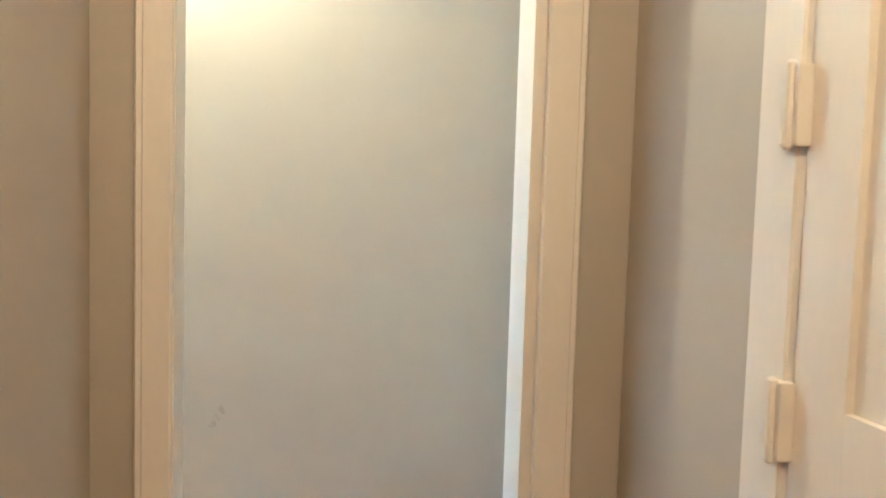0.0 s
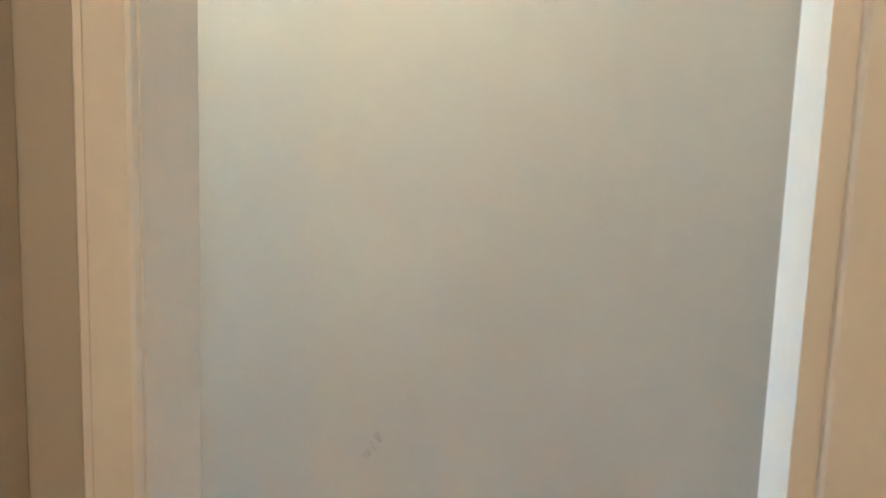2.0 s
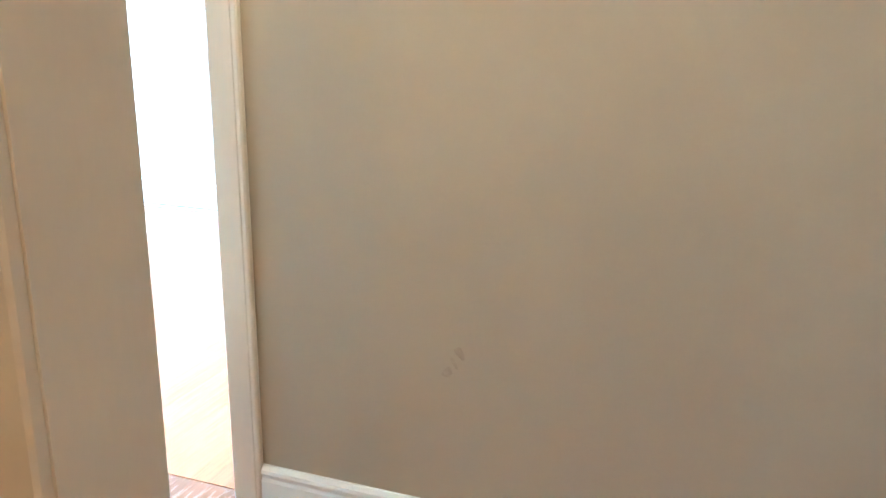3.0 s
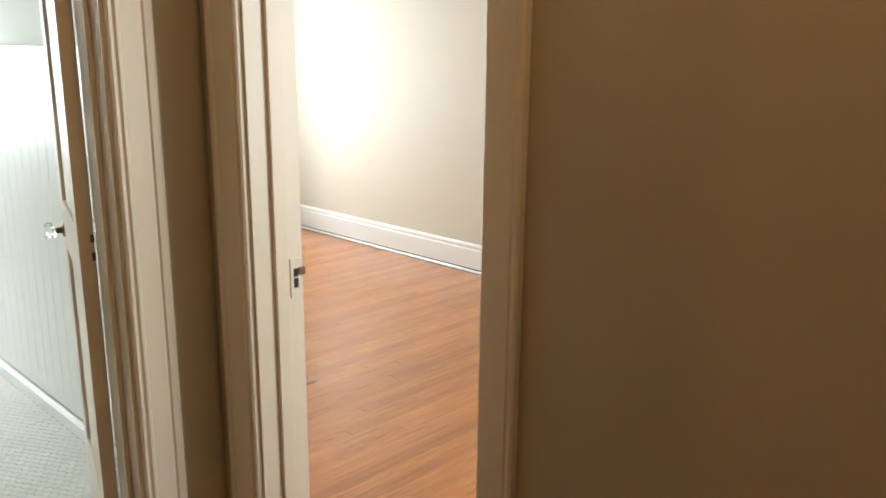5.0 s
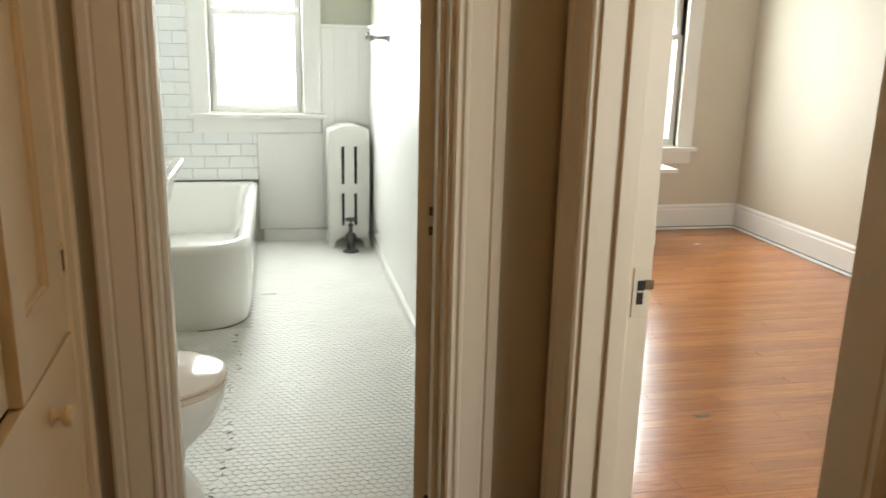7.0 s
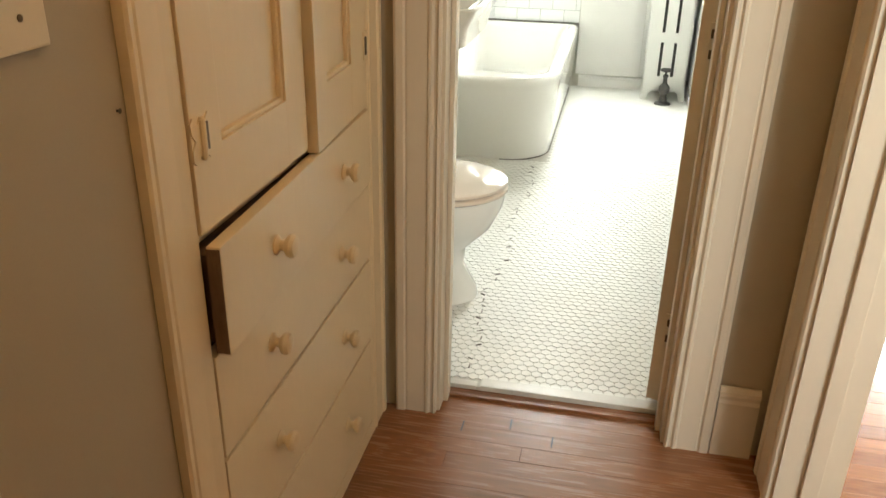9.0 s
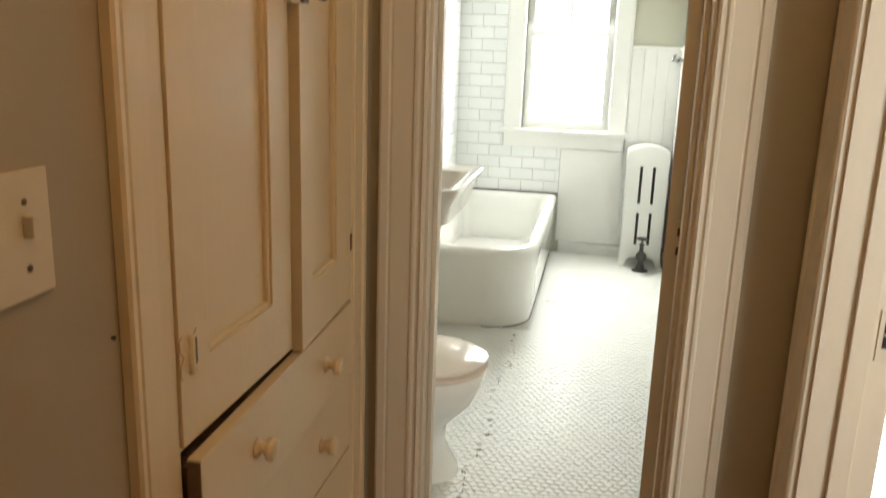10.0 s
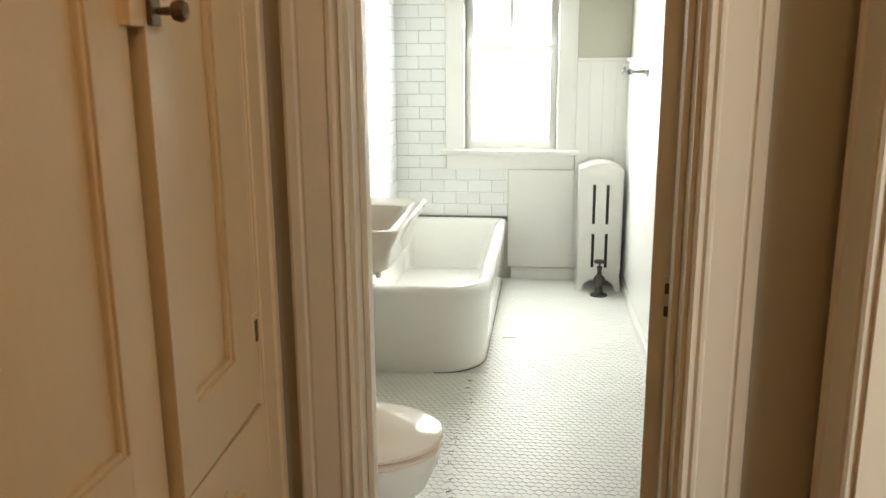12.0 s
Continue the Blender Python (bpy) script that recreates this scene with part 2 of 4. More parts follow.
setting("wall_bedroom_west", slab(0.922, 0.934, 0.0, 3.80, 0, H), CREAM, "cream painted bedroom partition", "wall")

setting("ceiling", slab(-0.30, 0.92, -3.07, 0.0, H, H + 0.1), CEIL, "white painted hall ceiling", "ceiling")
setting("ceiling", slab(-3.52, -0.304, -2.627, -1.255, H, H + 0.1), CEIL, "white painted corridor ceiling", "ceiling")
setting("ceiling", slab(-0.75, 0.92, 0.004, 3.82, H, H + 0.1), CEIL, "white painted bathroom ceiling", "ceiling")
setting("ceiling", slab(0.924, 3.79, -2.02, 3.94, H, H + 0.1), CEIL, "white painted bedroom ceiling", "ceiling")

floor_hall = setting("floor", slab(-0.30, 0.925, -3.0, 0.0, -0.12, -0.018), RAWWOOD, "dark subfloor under varnished red-brown hall boards", "floor")
floor_corridor = setting("floor", slab(-3.52, -0.304, -2.63, -1.25, -0.12, -0.018), RAWWOOD, "dark subfloor under varnished corridor boards", "floor")
floor_bed = setting("floor", slab(0.929, 3.80, -2.0, 3.95, -0.12, -0.018), RAWWOOD, "dark subfloor under glossy orange bedroom boards", "floor")
floor_bath = setting("floor", slab(-0.63, 0.84, 0.006, 3.70, -0.12, 0.0165), HEXGROUT, "white hexagon mosaic floor with worn grout", "floor")
setting("ground", slab(-60, 60, -60, 60, -3.4, -3.2), mat("ground_soil", (0.12, 0.13, 0.08), 0.9, 0.3, 0.5, 20, 0.3), "grass ground outside below the windows", "ground")
bd = bmesh.new()
box(bd, -14, 18, 14.0, 14.1, -3, 12)
setting("backdrop", bd, OUTSIDE, "bright overcast distance outside the windows", "backdrop")

# ---- trim ----
CASING = [(0, 0), (0, 0.012), (0.005, 0.017), (0.010, 0.012), (0.015, 0.012), (0.020, 0.018), (0.026, 0.018), (0.030, 0.014)]


def casing_outline(w):
    return CASING + [(w - 0.030, 0.0155), (w - 0.028, 0.0138), (w - 0.025, 0.0138), (w - 0.021, 0.0185), (w - 0.006, 0.0195), (w, 0.016), (w, 0)]


def plain_outline(w):
    return [(0, 0), (0, 0.012), (0.004, 0.016), (w - 0.016, 0.018), (w - 0.013, 0.016), (w - 0.004, 0.017), (w, 0.013), (w, 0)]


def casing(parent, name, origin, along, out, up, w, length, material, outline=casing_outline):
    """A moulded casing board: along: away from the opening; out: off the wall; up: its length."""
    m = Matrix((Vector(along), Vector(out), Vector(up))).transposed().to_4x4()
    m.translation = origin
    return part(name, prism(bmesh.new(), outline(w), length, m), material, parent)


# bathroom doorway
t1 = thing("trim", (0.28, -0.1, 0), "moulded cream casing round the bathroom doorway", "door frame", "", "structure")
t1.location = (0, 0, 0)
casing(t1, "casing", (-0.008, -0.102, 0), (-1, 0, 0), (0, -1, 0), (0, 0, 1), 0.105, DOOR_H, TRIM)
casing(t1, "casing", (0.574, -0.102, 0), (1, 0, 0), (0, -1, 0), (0, 0, 1), 0.105, DOOR_H, TRIM)
casing(t1, "head_casing", (-0.113, -0.102, DOOR_H + 0.001), (0, 0, 1), (0, -1, 0), (1, 0, 0), 0.105, 0.792, TRIM)
part("jamb", box(bmesh.new(), -0.020, 0.0, -0.1015, 0.022, 0, DOOR_H), TRIM, t1)
part("jamb", box(bmesh.new(), 0.566, 0.588, -0.1015, 0.022, 0, DOOR_H), TRIM, t1)
part("jamb", box(bmesh.new(), -0.020, 0.588, -0.1015, 0.022, DOOR_H + 0.001, DOOR_H + 0.019), TRIM, t1)
part("door_stop", box(bmesh.new(), 0.0005, 0.012, -0.055, -0.018, 0, DOOR_H, 0.002), TRIM, t1)
part("door_stop", box(bmesh.new(), 0.554, 0.5655, -0.055, -0.018, 0, DOOR_H, 0.002), TRIM, t1)
# bedroom doorway
t2 = thing("trim", (0, 0, 0), "moulded cream casing round the bedroom doorway", "door frame", "", "structure")
casing(t2, "casing", (0.801, -0.281, 0), (0, 1, 0), (-1, 0, 0), (0, 0, 1), 0.128, DOOR_H, TRIM)
casing(t2, "casing", (0.801, -1.006, 0), (0, -1, 0), (-1, 0, 0), (0, 0, 1), 0.080, DOOR_H, TRIM, plain_outline)
casing(t2, "head_casing", (0.801, -1.087, DOOR_H + 0.001), (0, 0, 1), (-1, 0, 0), (0, 1, 0), 0.105, 0.924, TRIM)
part("jamb", box(bmesh.new(), 0.800, 0.935, -0.290, -0.2755, 0, DOOR_H), TRIM, t2)
part("jamb", box(bmesh.new(), 0.800, 0.935, -1.018, -1.000, 0, DOOR_H), TRIM, t2)
part("jamb", box(bmesh.new(), 0.800, 0.935, -1.018, -0.2755, DOOR_H + 0.001, DOOR_H + 0.019), TRIM, t2)
part("door_stop", box(bmesh.new(), 0.852, 0.888, -0.302, -0.2905, 0, DOOR_H, 0.002), TRIM, t2)
part("door_stop", box(bmesh.new(), 0.852, 0.888, -0.9995, -0.988, 0, DOOR_H, 0.002), TRIM, t2)
sp = part("strike_plate", box(bmesh.new(), 0.898, 0.930, -0.2935, -0.2905, 0.830, 0.930, 0.001), TRIM, t2, "painted steel strike plate")
part("latch_hole", box(bmesh.new(), 0.907, 0.919, -0.2955, -0.2937, 0.884, 0.904), DARK, sp)
part("bolt_hole", box(bmesh.new(), 0.907, 0.919, -0.2955, -0.2937, 0.856, 0.880), DARK, sp)
part("strike_lip", box(bmesh.new(), 0.921, 0.939, -0.2965, -0.2940, 0.886, 0.906, 0.001), BRASS, sp)
# entry doorway
t3 = thing("trim", (0, 0, 0), "cream casing round the hall's entry doorway", "door frame", "", "structure")
for xw, out in ((-0.157, 1), (-0.281, -1)):
    casing(t3, "casing", (xw, -1.598, 0), (0, 1, 0), (out, 0, 0), (0, 0, 1), 0.068, DOOR_H, TRIM, plain_outline)
    casing(t3, "casing", (xw, -2.315, 0), (0, -1, 0), (out, 0, 0), (0, 0, 1), 0.082, DOOR_H, TRIM, plain_outline)
    casing(t3, "head_casing", (xw, -2.397, DOOR_H + 0.001), (0, 0, 1), (out, 0, 0), (0, 1, 0), 0.09, 0.867, TRIM, plain_outline)
part("jamb", box(bmesh.new(), -0.2805, -0.1575, -1.601, -1.5785, 0, DOOR_H), TRIM, t3)
part("jamb", box(bmesh.new(), -0.2805, -0.1575, -2.3245, -2.290, 0, DOOR_H), TRIM, t3)
part("jamb", box(bmesh.new(), -0.2805, -0.1575, -2.3245, -1.5785, DOOR_H + 0.001, DOOR_H + 0.019), TRIM, t3)

BASE = [(0, 0), (0.017, 0), (0.017, 0.150), (0.013, 0.158), (0.013, 0.166), (0.017, 0.170), (0.015, 0.180), (0.006, 0.190), (0, 0.190)]


def baseboard(x0, y0, x1, y1, out, material, label, shoe=True, scale=1.0):
    """A moulded baseboard from one floor point to another; out: the way into the room."""
    a, b = Vector((x0, y0, 0)), Vector((x1, y1, 0))
    d = (b - a).normalized()
    m = Matrix((Vector((*out, 0)), Vector((0, 0, 1)), d)).transposed().to_4x4()
    m.translation = a
    ob = setting("baseboard", prism(bmesh.new(), [(u, v * scale) for u, v in BASE], (b - a).length, m), material, label, "baseboard")
    if shoe:
        part("shoe_moulding", prism(bmesh.new(), [(0.0175, 0), (0.032, 0), (0.031, 0.008), (0.026, 0.015), (0.0175, 0.018)], (b - a).length, m), material, ob)
        part("joint", prism(bmesh.new(), [(0.0174, 0.0182), (0.0186, 0.0182), (0.0186, 0.0235), (0.0174, 0.0235)], (b - a).length, m), DARK, ob, "open dark joint above the shoe moulding")
        part("joint", prism(bmesh.new(), [(0.0322, 0.0006), (0.0340, 0.0006), (0.0340, 0.0030), (0.0322, 0.0030)], (b - a).length, m), DARK, ob, "dark gap at the floor")
    return ob


baseboard(0.682, -0.101, 0.776, -0.101, (0, -1), TRIM, "cream painted baseboard in the hall corner", shoe=False)
baseboard(0.801, -2.94, 0.801, -1.088, (-1, 0), WHITE, "white painted baseboard along the hall")
baseboard(-0.157, -1.480, -0.157, -1.052, (1, 0), TRIM, "cream painted baseboard below the light switch", shoe=False)
baseboard(0.95, 3.801, 3.650, 3.801, (0, -1), WHITE, "white moulded bedroom baseboard under the window")
baseboard(3.651, -1.89, 3.651, 3.78, (-1, 0), WHITE, "white moulded bedroom baseboard along the bare wall")
baseboard(0.125, 3.701, 0.80, 3.701, (0, -1), WHITE, "white bathroom baseboard beside the tub", shoe=False, scale=0.5)
baseboard(0.841, 0.05, 0.841, 3.68, (-1, 0), WHITE, "white bathroom baseboard along the wainscot", shoe=False, scale=0.42)
baseboard(-3.39, -1.450, -0.33, -1.450, (0, -1), TRIM, "cream corridor baseboard", shoe=False)
baseboard(-0.74, -2.506, -0.33, -2.506, (0, 1), TRIM, "cream corridor baseboard beside the closet", shoe=False)

# thresholds
thr = thing("trim", (0, 0, 0), "worn wooden saddle and chipped marble threshold under the bathroom door", "threshold", "", "structure")
part("wood_saddle", box(bmesh.new(), 0.001, 0.565, -0.030, 0.004, -0.018, 0.008, 0.003), WOOD, thr)
part("marble_sill", box(bmesh.new(), 0.088, 0.565, 0.0045, 0.046, -0.01, 0.021, 0.003), MARBLE, thr)
part("broken_marble", box(bmesh.new(), 0.001, 0.080, 0.0045, 0.030, -0.01, 0.019, 0.004), MARBLE, thr)

# ---- linen cupboard built into the hall wall ----
cup = thing("linen_cupboard", (0, 0, 0), "cream painted built-in linen cupboard with two doors over four drawers", "cupboard")
carc = bmesh.new()
box(carc, -0.56, -0.545, -0.995, -0.205, 0.0, 2.04)
box(carc, -0.545, -0.165, -0.998, -0.985, 0.0, 2.04)
box(carc, -0.545, -0.165, -0.215, -0.202, 0.0, 2.04)
box(carc, -0.545, -0.165, -0.985, -0.215, 2.028, 2.04)
part("carcass", carc, CUPBOARD, cup)
part("stile", box(bmesh.new(), -0.166, -0.1415, -0.998, -0.957, 0, 2.04, 0.002), CUPBOARD, cup)
part("stile", box(bmesh.new(), -0.166, -0.1415, -0.232, -0.202, 0, 2.04, 0.002), CUPBOARD, cup)
part("toe_rail", box(bmesh.new(), -0.166, -0.1415, -0.956, -0.233, 0, 0.042, 0.002), CUPBOARD, cup)
part("top_rail", box(bmesh.new(), -0.166, -0.1415, -0.956, -0.233, 1.985, 2.04, 0.002), CUPBOARD, cup)
casing(cup, "casing", (-0.157, -0.985, 0), (0, -1, 0), (1, 0, 0), (0, 0, 1), 0.064, 2.05, CUPBOARD, plain_outline)
casing(cup, "casing", (-0.157, -0.226, 0), (0, 1, 0), (1, 0, 0), (0, 0, 1), 0.108, 2.05, CUPBOARD)
casing(cup, "head_casing", (-0.157, -1.049, 2.051), (0, 0, 1), (1, 0, 0), (0, 1, 0), 0.10, 0.931, CUPBOARD)


def panel_door(parent, name, x, y0, y1, z0, z1, sl, sr, rail, material, tilt=0.0):
    """A framed door with a sunk panel whose face looks along +x."""
    bm = bmesh.new()
    box(bm, x - 0.022, x, y0, y0 + sl, z0, z1, 0.002)
    box(bm, x - 0.022, x, y1 - sr, y1, z0, z1, 0.002)
    box(bm, x - 0.022, x - 0.0003, y0 + sl - 0.001, y1 - sr + 0.001, z0, z0 + rail, 0.001)
    box(bm, x - 0.022, x - 0.0003, y0 + sl - 0.001, y1 - sr + 0.001, z1 - rail, z1, 0.001)
    d = part(name, bm, material, parent)
    part("panel", box(bmesh.new(), x - 0.020, x - 0.012, y0 + sl - 0.002, y1 - sr + 0.002, z0 + rail - 0.002, z1 - rail + 0.002), material, d)
    for a, b, c, e in ((y0 + sl, y0 + sl + 0.008, z0 + rail, z1 - rail), (y1 - sr - 0.008, y1 - sr, z0 + rail, z1 - rail)):
        part("panel_bead", box(bmesh.new(), x - 0.013, x - 0.004, a, b, c, e, 0.003), material, d)
    for c in (z0 + rail, z1 - rail - 0.008):
        part("panel_bead", box(bmesh.new(), x - 0.013, x - 0.004, y0 + sl + 0.008, y1 - sr - 0.008, c, c + 0.008, 0.003), material, d)
    return d


dl = panel_door(cup, "door", -0.138, -0.954, -0.574, 0.848, 1.980, 0.080, 0.082, 0.105, CUPBOARD)
dr = panel_door(cup, "door", -0.140, -0.560, -0.236, 0.838, 1.980, 0.065, 0.105, 0.110, CUPBOARD)
dr.matrix_basis = pose(-0.140, -0.236, 0) @ pose(0, 0, 0, 0, 0, 2.8) @ pose(0.140, 0.236, 0)
part("rail", box(bmesh.new(), -0.190, -0.163, -0.957, -0.232, 0.822, 0.862), CUPBOARD, cup)
# rim latch where the doors meet
latch = part("latch", box(bmesh.new(), -0.1385, -0.124, -0.592, -0.560, 1.432, 1.470, 0.003), CUPBOARD, dl, "painted-over latch case")
part("latch_bolt", box(bmesh.new(), -0.138, -0.118, -0.554, -0.530, 1.434, 1.464, 0.002), BRASS, dl, "aged brass latch bolt")
part("latch_knob", lathe(bmesh.new(), [(0.004, 0), (0.005, 0.012), (0.005, 0.018), (0.011, 0.022), (0.013, 0.030), (0.010, 0.036), (0.003, 0.038)], pose(-0.119, -0.540, 1.450, 0, 90, 0), 16), BRASS, dl, "small aged brass knob", True)
for yk, zk, dd in ((-0.928, 0.972, dl), (-0.928, 1.75, dl)):
    wing = [(0.002, -0.024), (0.010, -0.020), (0.024, -0.030), (0.032, -0.024), (0.030, -0.010), (0.020, 0.0), (0.030, 0.010), (0.032, 0.024), (0.024, 0.030), (0.010, 0.020), (0.002, 0.024)]
    bh = bmesh.new()
    for side in (1, -1):
        prism(bh, [(side * u * 0.8, v) for u, v in wing], 0.0035, Matrix(((0, 0, 1, -0.1392), (1, 0, 0, yk - 0.002), (0, 1, 0, zk), (0, 0, 0, 1))))
    hg = part("hinge", bh, CUPBOARD, dd, "painted butterfly hinge")
    part("hinge_pin", lathe(bmesh.new(), [(0.003, -0.028), (0.005, -0.024), (0.005, 0.024), (0.003, 0.028)], pose(-0.1345, yk - 0.002, zk), 10), CUPBOARD, hg)
    part("chipped_paint", box(bmesh.new(), -0.1348, -0.1325, yk + 0.004, yk + 0.011, zk - 0.016, zk + 0.020, 0.001), BRASS, hg, "bare metal where paint chipped off")
for zk in (0.965, 1.75):
    hg = part("hinge", box(bmesh.new(), -0.1415, -0.1375, -0.252, -0.226, zk - 0.028, zk + 0.028, 0.002), CUPBOARD, dr, "painted hinge")
    part("chipped_paint", box(bmesh.new(), -0.138, -0.1355, -0.247, -0.236, zk - 0.018, zk + 0.018, 0.001), BRASS, hg, "bare metal where paint chipped off")

for z0, z1, proud, tilt in ((0.672, 0.834, 0.020, -1.6), (0.492, 0.664, 0.004, 0.0), (0.282, 0.484, 0.002, 0.0), (0.046, 0.274, 0.000, 0.0)):
    turn = pose(-0.142, -0.236, 0, 0, 0, 0) @ pose(0, 0, 0, 0, 0, -tilt) @ pose(0.142, 0.236, 0)
    x1 = -0.141 + proud * 0.3
    d = part("drawer", box(bmesh.new(), x1 - 0.020, x1, -0.954, -0.236, z0, z1, 0.002, turn), CUPBOARD, cup)
    part("drawer_box", box(bmesh.new(), -0.52, x1 - 0.0205, -0.940, -0.250, z0 + 0.01, z1 - 0.02, 0, turn), RAWWOOD, d)
    if tilt:
        part("bare_edge", box(bmesh.new(), x1 - 0.0195, x1 - 0.001, -0.9560, -0.9542, z0 + 0.003, z1 - 0.003, 0, turn), RAWWOOD, d, "bare split wood at the drawer's end")
    for yk in (-0.770, -0.420):
        k = lathe(bmesh.new(), [(0.016, 0), (0.016, 0.003), (0.008, 0.008), (0.008, 0.014), (0.017, 0.020), (0.019, 0.026), (0.016, 0.032), (0.006, 0.035)], turn @ pose(x1 - 0.001, yk, (z0 + z1) / 2 + 0.005, 0, 90, 0), 18)
        part("knob", k, CUPBOARD, d, "round painted wooden knob", True)

# light switch
sw = thing("light_switch", (0, 0, 0), "ivory plastic double toggle light switch plate on the wall", "light switch")
part("plate", box(bmesh.new(), -0.1575, -0.152, -1.272, -1.156, 1.126, 1.248, 0.0025), PLASTIC, sw)
for yk in (-1.191, -1.237):
    part("toggle", box(bmesh.new(), -0.152, -0.140, yk - 0.005, yk + 0.005, 1.185, 1.207, 0.002, Matrix.Translation((0, 0, 0))), PLASTIC, sw)
    for zk in (1.155, 1.219):
        part("screw", lathe(bmesh.new(), [(0.0035, 0), (0.0035, 0.001), (0.002, 0.0016)], pose(-0.152, yk, zk, 0, 90, 0), 10), BRASS, sw)
nail = tagged(mesh_object("nail", lathe(bmesh.new(), [(0.0015, -0.01), (0.0015, 0.003), (0.003, 0.004), (0.002, 0.005)], pose(-0.158, -1.064, 1.040, 0, 90, 0), 8), IRON), "small dark bent nail in the wall", "nail")

# closet door in the corridor
t4 = thing("trim", (0, 0, 0), "cream casing round the corridor closet door", "door frame", "", "structure")
casing(t4, "casing", (-0.872, -2.5080, 0), (1, 0, 0), (0, 1, 0), (0, 0, 1), 0.098, 2.05, TRIM, plain_outline)
casing(t4, "casing", (-1.648, -2.5080, 0), (-1, 0, 0), (0, 1, 0), (0, 0, 1), 0.098, 2.05, TRIM, plain_outline)
casing(t4, "head_casing", (-1.746, -2.5080, 2.051), (0, 0, 1), (0, 1, 0), (1, 0, 0), 0.098, 0.972, TRIM, plain_outline)
cd = thing("closet_door", (0, 0, 0), "closed cream painted panelled closet door with painted hinges", "door")
bm = bmesh.new()
box(bm, -1.650, -1.540, -2.5370, -2.5030, 0.008, 2.045, 0.002)
box(bm, -0.985, -0.876, -2.5370, -2.5030, 0.008, 2.045, 0.002)
for z0, z1 in ((0.008, 0.24), (0.88, 1.03), (1.92, 2.045)):
    box(bm, -1.541, -0.984, -2.5370, -2.5035, z0, z1, 0.001)
part("door_frame", bm, TRIM, cd)
for z0, z1 in ((0.238, 0.882), (1.028, 1.922)):
    part("panel", box(bmesh.new(), -1.542, -0.983, -2.5290, -2.5150, z0, z1), TRIM, cd)
for zk in (1.42, 0.99):
    hg = part("hinge", box(bmesh.new(), -0.885, -0.845, -2.5035, -2.4800, zk - 0.055, zk + 0.055, 0.004), TRIM, cd, "thickly painted hinge")
    part("hinge_pin", lathe(bmesh.new(), [(0.004, -0.06), (0.007, -0.056), (0.007, 0.056), (0.004, 0.06)], pose(-0.868, -2.4780, zk), 10), TRIM, hg)
    part("chipped_paint", box(bmesh.new(), -0.872, -0.862, -2.4715, -2.4695, zk - 0.052, zk - 0.036), PLASTIC, hg)

# faint scuff on the hall wall
sc = bmesh.new()
for cy, cz, ry, rz_, lean in ((-1.590, 0.562, 0.008, 0.020, -35), (-1.562, 0.514, 0.013, 0.012, -50), (-1.577, 0.538, 0.004, 0.018, -30)):
    ring = [(ry * math.cos(a) * (1 + 0.25 * math.sin(3 * a)), rz_ * math.sin(a) * (1 + 0.2 * math.cos(2 * a))) for a in (2 * math.pi * k / 16 for k in range(16))]
    prism(sc, ring, 0.0006, Matrix.Translation((0.8013, cy, cz)) @ pose(0, 0, 0, lean, 0, 0) @ Matrix(((0, 0, -1, 0), (1, 0, 0, 0), (0, 1, 0, 0), (0, 0, 0, 1))))
tagged(mesh_object("wall_scuff", sc, STAIN), "faint dark scuff mark on the painted wall", "scuff", "", "structure")

# ---- bathroom: door ----
bath_door = new("bathroom_door")
bath_door.matrix_world = pose(0.546, 0.032, 0.0, 0, 0, -17)
tagged(bath_door, "white painted bathroom door standing open with glass knobs", "door")
bm = bmesh.new()
box(bm, -0.018, 0.018, 0.0, 0.105, 0.035, 2.05, 0.002)
box(bm, -0.018, 0.018, 0.455, 0.560, 0.035, 2.05, 0.002)
for z0, z1 in ((0.035, 0.26), (0.86, 1.0), (1.93, 2.05)):
    box(bm, -0.0175, 0.0175, 0.104, 0.456, z0, z1, 0.001)
part("door_frame", bm, TRIM, bath_door)
for z0, z1 in ((0.258, 0.862), (0.998, 1.932)):
    part("panel", box(bmesh.new(), -0.008, 0.008, 0.102, 0.458, z0, z1), TRIM, bath_door)
for side in (-1, 1):
    rose = part("knob_rose", lathe(bmesh.new(), [(0.020, 0), (0.020, 0.003), (0.010, 0.006), (0.008, 0.022)], pose(side * 0.018, 0.505, 0.905, 0, 90 * side, 0), 16), BRASS, bath_door, "brass rose", True)
    part("glass_knob", lathe(bmesh.new(), [(0.010, 0.0), (0.022, 0.008), (0.026, 0.018), (0.022, 0.028), (0.012, 0.032)], pose(side * 0.040, 0.505, 0.905, 0, 90 * side, 0), 12), KNOBGLASS, rose, "faceted clear glass knob")
for zk in (0.25, 0.96, 1.75):
    hg = part("hinge", box(bmesh.new(), 0.004, 0.016, -0.004, 0.0, zk - 0.045, zk + 0.045, 0.001), TRIM, bath_door, "painted hinge leaf")
    for dz in (-0.022, 0.022):
        part("knuckle", box(bmesh.new(), 0.009, 0.018, -0.008, -0.004, zk + dz - 0.010, zk + dz + 0.010, 0.002), BRASS, hg, "worn brass knuckle")

# ---- bathroom: window ----


